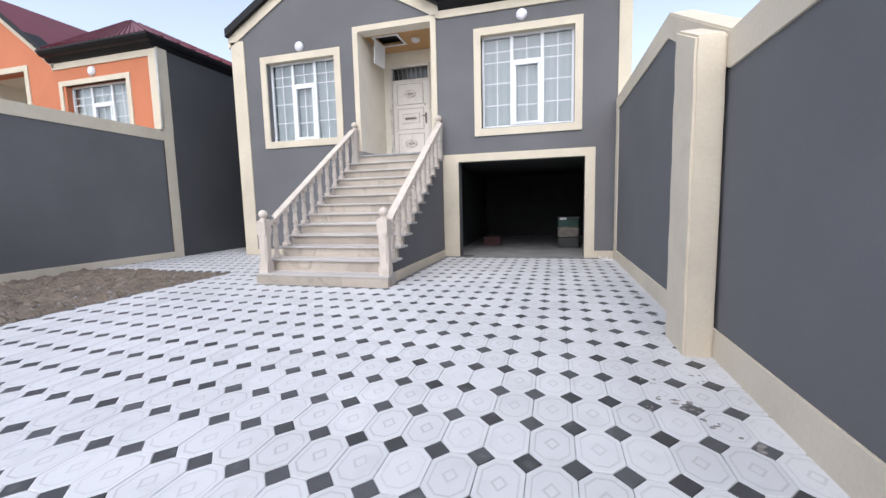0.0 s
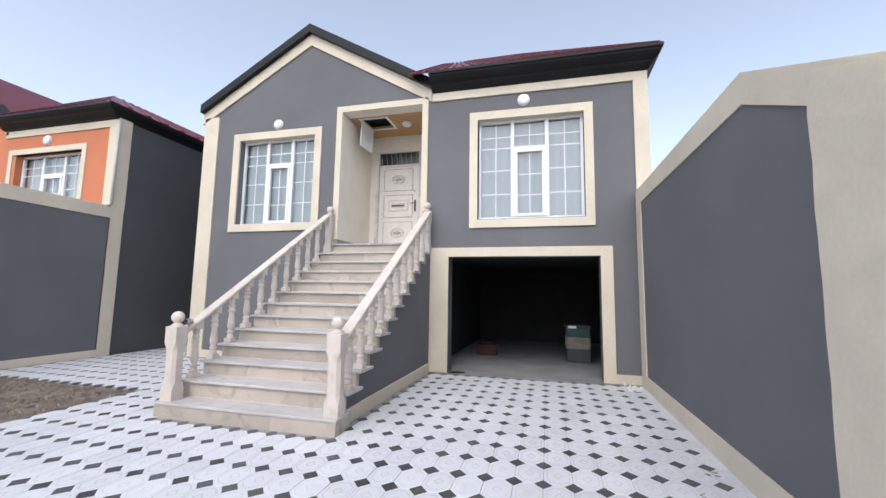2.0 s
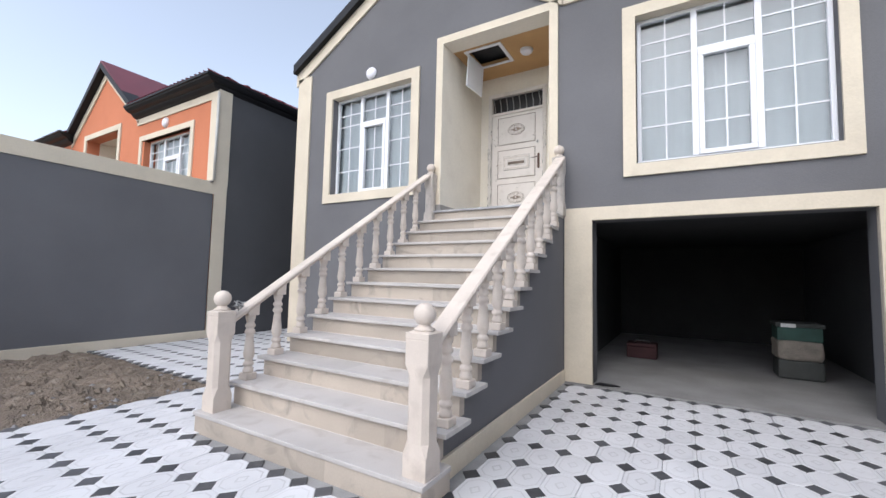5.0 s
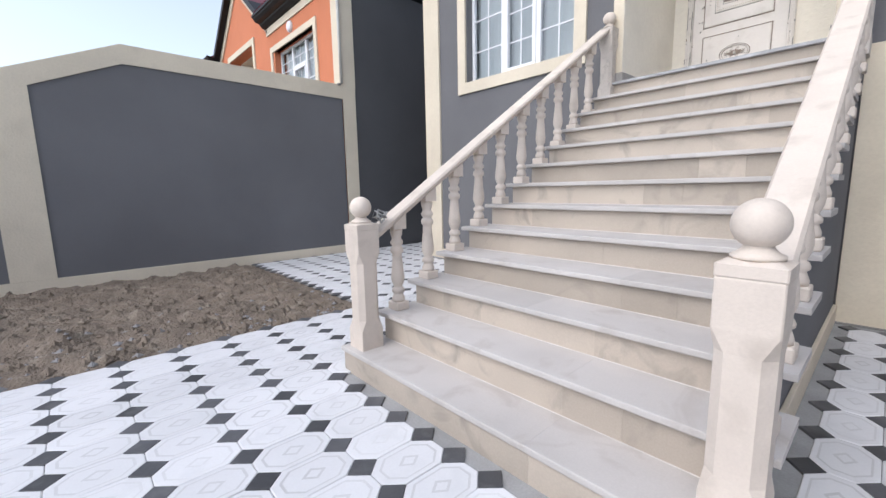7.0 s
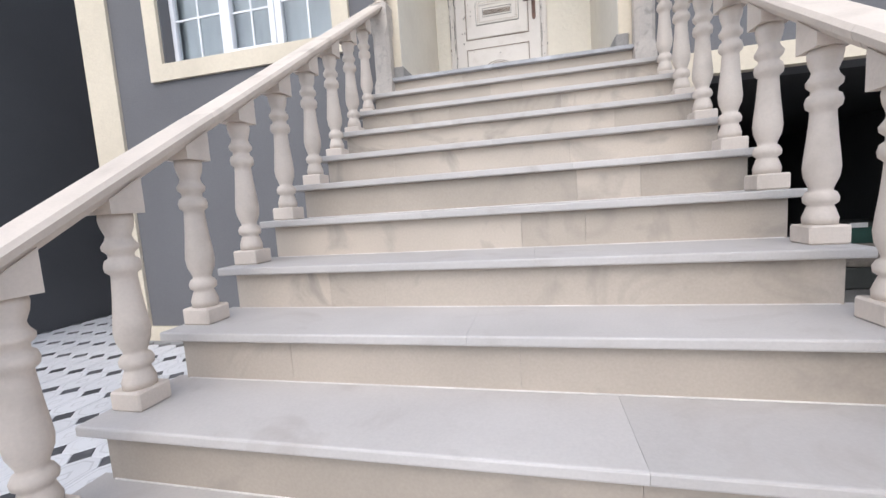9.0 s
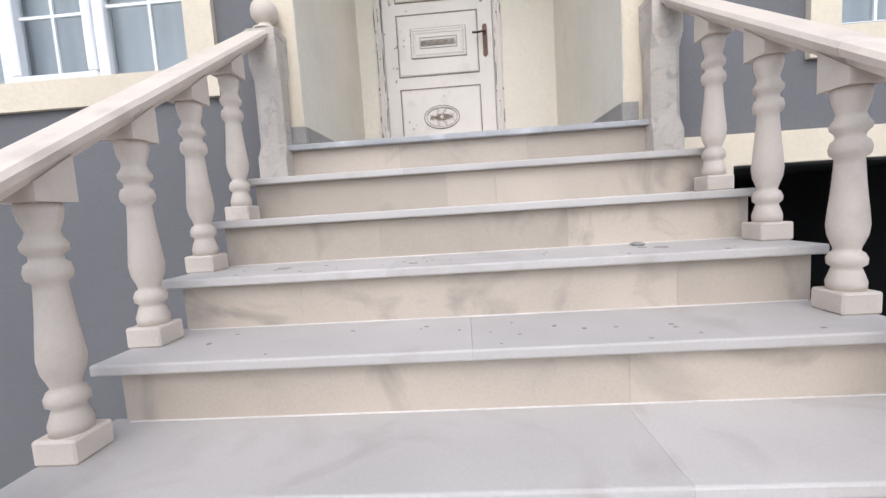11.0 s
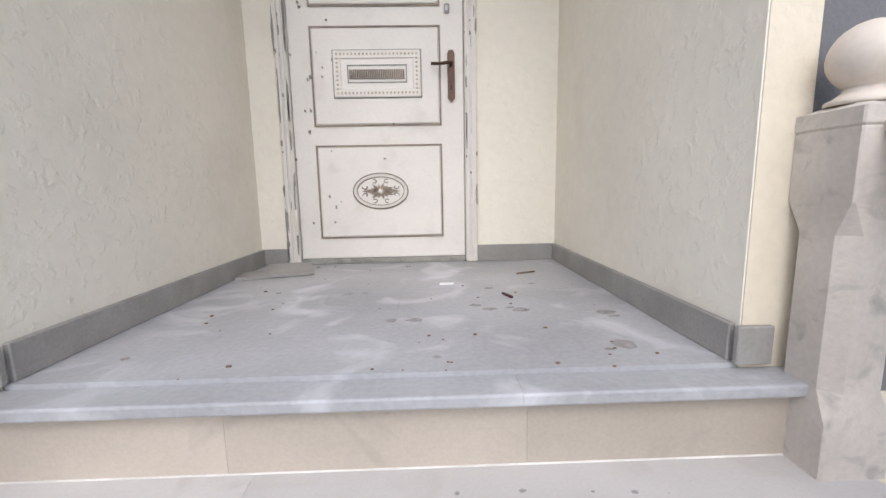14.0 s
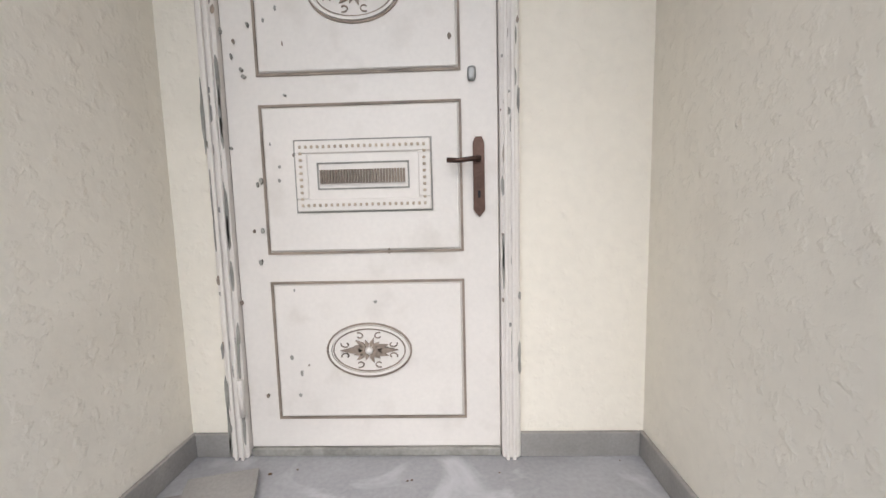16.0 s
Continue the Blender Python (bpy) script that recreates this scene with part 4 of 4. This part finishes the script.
slab_piece([(-0.12, -0.09), (0.12, -0.11), (0.13, 0.09), (-0.10, 0.11)], (-4.24, 10.37, LANDZ + 0.014), 22, 6, "grey broken stone tile lying near the door")
slab_piece([(-0.10, -0.08), (0.08, -0.06), (0.05, 0.07), (-0.08, 0.08)], (-4.385, 10.31, LANDZ), 20, 0, "grey stone tile fragment against the skirting")
for nm, mat, a, b, r, lab in (("cigarette_stub", WHITEB, (-3.427, 10.012), (-3.359, 10.010), 0.006, "white stub lying on the landing"),
                              ("pencil_stub", RED, (-3.166, 9.819), (-3.141, 9.753), 0.006, "short red pencil stub on the landing"),
                              ("twig", WOODB, (-3.025, 10.212), (-2.922, 10.252), 0.004, "thin brown twig on the landing")):
    tagged(part(nm, bm_tube(B(), [(*a, LANDZ + r), (*b, LANDZ + r)], r, 7), mat), lab, "litter")
rnd = random.Random(12)
bm = bmesh.new()
bmesh.ops.create_icosphere(bm, subdivisions=2, radius=0.016)
for v in bm.verts:
    v.co = Vector((v.co.x * 1.8, v.co.y, v.co.z * 0.6)) * rnd.uniform(0.6, 1.25) + Vector((-2.953, 8.37, nz(10) + 0.007))
tagged(part("foil_scrap", bm, IRON), "crumpled grey foil scrap on a stair tread", "litter")
rnd = random.Random(9)
bm = B()
for i in range(45):
    x, y = rnd.uniform(-4.4, -2.8), 9.1 + 1.5 * rnd.random()
    s = rnd.uniform(0.002, 0.006)
    bm_box(bm, x - s, x + s, y - s * 0.6, y + s * 0.6, LANDZ, LANDZ + s * 0.7)
tagged(part("debris", bm, [WOODB]), "scattered crumbs of wood and mortar on the landing", "debris", kind="stuff")

def splat(bm, rnd, x, y, z, r):
    """A flat dried spot with a ragged edge."""
    st = rnd.uniform(0.5, 1.0)
    n = 15
    r *= 0.62
    pts = [(x + r * math.cos(a) * rnd.uniform(0.65, 1.1), y + r * st * math.sin(a) * rnd.uniform(0.65, 1.1)) for a in (2 * math.pi * k / n for k in range(n))]
    bm_prism(bm, pts, "z", z, z + 0.0012)

bm = B()
for x, y, r in ((-3.298, 9.671, .04), (-3.252, 9.618, .05), (-3.52, 9.514, .05), (-3.603, 9.517, .035), (-2.85, 9.547, .07), (-2.84, 9.50, .04), (-3.139, 9.601, .055), (-3.17, 9.63, .03), (-3.21, 9.932, .035), (-4.139, 9.937, .025), (-3.824, 9.892, .035), (-3.75, 9.90, .02), (-2.92, 9.25, .06), (-2.98, 9.22, .02), (-3.45, 9.2, .02), (-4.3, 9.25, .02), (-3.0, 10.0, .03), (-3.4, 10.02, .02)):
    splat(bm, rnd, x, y, LANDZ, r)
for k, x, y, r in ((12, -3.65, .17, .05), (12, -3.67, .10, .04), (12, -4.15, .12, .06), (12, -4.0, .08, .09), (12, -4.3, .25, .04), (12, -4.45, .27, .05), (12, -4.25, .1, .03), (12, -3.0, .15, .02), (12, -2.75, .12, .04), (12, -2.85, .2, .025),
                   (11, -4.35, .12, .06), (11, -4.28, .2, .03), (11, -3.95, .1, .025), (11, -3.6, .15, .02), (11, -3.4, .12, .035), (11, -2.75, .2, .025), (10, -4.3, .15, .05), (10, -3.8, .1, .03), (10, -2.9, .17, .045), (10, -2.96, .19, .03)):
    splat(bm, rnd, x, ny(k) + y, nz(k), r)
for i in range(110):
    k = rnd.choice((9, 10, 11, 12, 12, 12))
    splat(bm, rnd, rnd.uniform(-4.5, -2.6), ny(k) + rnd.uniform(0.02, 0.26), nz(k), rnd.uniform(0.004, 0.016))
tagged(part("dried_spots", bm, SPOT), "dried cement spots on the upper steps and landing", "stain", kind="stuff")
bm = B()
for x, y, r in ((0.72, 2.62, .06), (0.78, 2.55, .045), (0.66, 2.66, .03), (0.84, 2.42, .03), (0.90, 2.35, .04), (0.62, 2.9, .025), (0.95, 3.0, .03), (0.80, 3.2, .02), (0.55, 2.5, .02), (0.98, 2.2, .04), (1.02, 4.6, .05), (0.9, 4.9, .035), (0.8, 5.2, .03), (1.0, 5.6, .05)):
    for q in range(4):
        yy = y + rnd.gauss(0, 0.03)
        splat(bm, rnd, x + rnd.gauss(0, 0.03), yy, 0.0012 + min(0.0, (yy - 5.4) * 0.008), r * rnd.uniform(0.4, 1))
tagged(part("cement_smears", bm, SPOT), "grey cement smears on the paving by the wall", "stain", kind="stuff")
# bit of grey wire and cloth tied to the handrail
bm = B()
rnd = random.Random(5)
pts = [(-4.545 + 0.04 * math.cos(i * 1.9) + 0.01 * rnd.random(), 5.74 + 0.05 * math.sin(i * 1.3), 1.03 + 0.03 * math.sin(i * 2.3) + 0.004 * i) for i in range(14)]
bm_tube(bm, pts, 0.007, 6)
tagged(part("wire_knot", bm, IRON), "knot of grey wire tied round the handrail end", "wire")
bm = B()
for i in range(26):
    a = Vector((1.02 + rnd.gauss(0, 0.05), 8.75 + rnd.gauss(0, 0.14), 0.0))
    s = rnd.uniform(0.008, 0.035)
    r = bmesh.ops.create_icosphere(bm, subdivisions=1, radius=s)
    for v in r["verts"]:
        v.co = v.co * rnd.uniform(0.7, 1.2) + a + Vector((0, 0, s * 0.5))
tagged(part("rubble", bm, WHITEB), "small heap of white plaster rubble by the wall", "rubble", kind="stuff")

# ---- soil bed ----
bm = B()
NX, NY = 150, 190
grid = []
for j in range(NY + 1):
    row = []
    for i in range(NX + 1):
        x, y = -9.64 + 3.64 * i / NX, -4.0 + 10.46 * j / NY
        edge = min(1.0, (-6.0 - x) / 0.35, (6.46 - y) / 0.30)
        p = Vector((x, y, 0))
        h = -0.02 + 0.05 * noise.noise(p * 0.9) + 0.045 * noise.noise(p * 2.7 + Vector((3, 1, 0))) + 0.08 * max(0, noise.noise(p * 5.1)) + 0.055 * max(0.0, noise.noise(p * 11)) ** 1.2
        row.append(bm.verts.new((x, y, -0.035 + (h + 0.06) * max(0.0, edge) ** 0.7)))
    grid.append(row)
for j in range(NY):
    for i in range(NX):
        bm.faces.new((grid[j][i], grid[j][i + 1], grid[j + 1][i + 1], grid[j + 1][i]))
tagged(part("soil_bed", bm, SOIL), "bed of dry cloddy brown soil", "soil", kind="structure")
bm = B()
rnd = random.Random(7)
for i in range(1800):
    x, y = rnd.uniform(-9.5, -6.1), rnd.uniform(1.5, 6.35)
    if i % 3 == 0:
        x = -6.0 - abs(rnd.gauss(0, 0.5))
    s = abs(rnd.gauss(0, 0.024)) + 0.010 + (0.05 * rnd.random() if i % 17 == 0 else 0)
    p = Vector((x, y, 0))
    edge = max(0, min(1.0, (-6.0 - x) / 0.35, (6.46 - y) / 0.30)) ** 0.7
    h = -0.02 + 0.05 * noise.noise(p * 0.9) + 0.045 * noise.noise(p * 2.7 + Vector((3, 1, 0))) + 0.08 * max(0, noise.noise(p * 5.1)) + 0.055 * max(0.0, noise.noise(p * 11)) ** 1.2
    zz = -0.035 + (h + 0.06) * edge
    k = [Vector((rnd.uniform(0.6, 1.1) * s * dx, rnd.uniform(0.6, 1.1) * s * dy, zz + rnd.uniform(0.4, 0.8) * s * dz)) + Vector((x, y, 0)) for dx, dy, dz in ((1, 0, 0), (0, 1, 0), (-1, 0, 0), (0, -1, 0), (0, 0, 1), (0, 0, -1))]
    v = [bm.verts.new(q) for q in k]
    for a in range(4):
        bm.faces.new((v[a], v[(a + 1) % 4], v[4]))
        bm.faces.new((v[(a + 1) % 4], v[a], v[5]))
bm.faces.index_update()
for f in bm.faces:
    f.material_index = 1 if (f.index // 8) % 9 == 0 and f.calc_area() < 0.0012 else 0
tagged(part("clods", bm, [SOIL, CONCRETE]), "loose clods and pebbles on the soil", "soil", kind="stuff")

# ---- paving tiles ----
PX, PY, DA, DB, GAP = 0.225, 0.3555, 0.070, 0.078, 0.0016

def octagon(s, hx, hy):
    a, b = DA - GAP, DB - GAP
    x, y = hx, hy
    p = [(x - a, -y), (x, -y + b), (x, y - b), (x - a, y), (-x + a, y), (-x, y - b), (-x, -y + b), (-x + a, -y)]
    return [(u * s, v * s) for u, v in p]

def tile_data(cx=0.0, cy=0.0, dz=0.0):
    """Vertices and faces of one octagonal tile: rounded edge, a ring line and a small diamond in the middle."""
    hx, hy = PX / 2 - GAP, PY / 2 - GAP
    rings = [(octagon(1.0, hx, hy), -0.02), (octagon(1.0, hx, hy), -0.003), (octagon(0.975, hx, hy), 0.0), (octagon(0.80, hx, hy), 0.0), (octagon(0.73, hx, hy), -0.0006)]
    def dia(r, q):
        return [(r * 0.5, -q * 0.5), (r, 0), (r * 0.5, q * 0.5), (0, q), (-r * 0.5, q * 0.5), (-r, 0), (-r * 0.5, -q * 0.5), (0, -q)]
    d1 = dia(0.042, 0.058)
    d2 = dia(0.027, 0.037)
    rings += [([d1[0], d1[1], d1[2], d1[3], d1[3], d1[4], d1[5], d1[6]], 0.0), (d1, 0.0), (d2, -0.0006)]
    rings.pop(5)
    vs, fs, ms = [], [], []
    for pts, z in rings:
        vs += [(cx + x, cy + y, z + dz) for x, y in pts]
    k = len(rings)
    for r in range(k - 1):
        for i in range(8):
            j = (i + 1) % 8
            fs.append((r * 8 + i, r * 8 + j, (r + 1) * 8 + j, (r + 1) * 8 + i))
            ms.append(1 if r in (3, 5) else 0)
    fs.append(tuple((k - 1) * 8 + i for i in range(8)))
    ms.append(0)
    return vs, fs, ms

def diamond_data(cx=0.0, cy=0.0, dz=0.0):
    a, b = DA - GAP, DB - GAP
    vs = []
    for s, z in ((1.0, -0.02), (1.0, -0.003), (0.96, 0.0)):
        vs += [(cx + a * s, cy, z + dz), (cx, cy + b * s, z + dz), (cx - a * s, cy, z + dz), (cx, cy - b * s, z + dz)]
    fs = [(r * 4 + i, r * 4 + (i + 1) % 4, r * 4 + 4 + (i + 1) % 4, r * 4 + 4 + i) for r in range(2) for i in range(4)] + [(8, 9, 10, 11)]
    return vs, fs, [0] * 9

def to_mesh(name, vs, fs, ms, mats):
    me = bpy.data.meshes.new(name)
    me.from_pydata(vs, [], fs)
    for m in mats:
        me.materials.append(m)
    me.polygons.foreach_set("material_index", ms)
    me.update()
    return me

def tile_zone(x, y):
    if y > 9.0 and x > -8.05:
        return False
    if -4.60 < x < -2.48 and y > 5.55:
        return False
    if x > -6.02:
        return x < 1.16 and y > -3.9
    return x > -9.60 and 6.45 < y < 15.9

OCT = to_mesh("octagon_tile", *tile_data(), [TILE, TILE_LINE])
DIA = to_mesh("diamond_tile", *diamond_data(), [TILE_DARK])
rnd = random.Random(3)
near = []
joined = {"o": ([], [], []), "d": ([], [], [])}
for i in range(-43, 8):
    for j in range(-19, 40):
        for kind, ox, oy, data, me in (("o", 0.5, 0.5, tile_data, OCT), ("d", 0.0, 0.0, diamond_data, DIA)):
            x, y = -0.12 + (i + ox) * PX, 2.56 + (j + oy) * PY
            if not tile_zone(x, y):
                continue
            dz = rnd.uniform(-0.0012, 0.0012) + min(0.0, (y - 5.4) * 0.008)
            if 0.7 < y < 5.6 and -3.3 < x < 1.2 or (3.9 < y < 5.6 and -4.6 < x <= -3.3):
                o = new("octagon_tile" if kind == "o" else "diamond_tile", me)
                o.parent = pavement
                o.matrix_basis = pose(x, y, dz, rnd.gauss(0, 0.12), rnd.gauss(0, 0.12), rnd.gauss(0, 0.25))
            else:
                V, Fc, Ms = joined[kind]
                vs, fs, ms = data(x, y, dz)
                n0 = len(V)
                V += vs
                Fc += [tuple(q + n0 for q in f) for f in fs]
                Ms += ms
for kind, nm, mats in (("o", "octagon_tiles", [TILE, TILE_LINE]), ("d", "diamond_tiles", [TILE_DARK])):
    o = tagged(new(nm, to_mesh(nm, *joined[kind], mats)), kind="stuff")
    o.parent = pavement
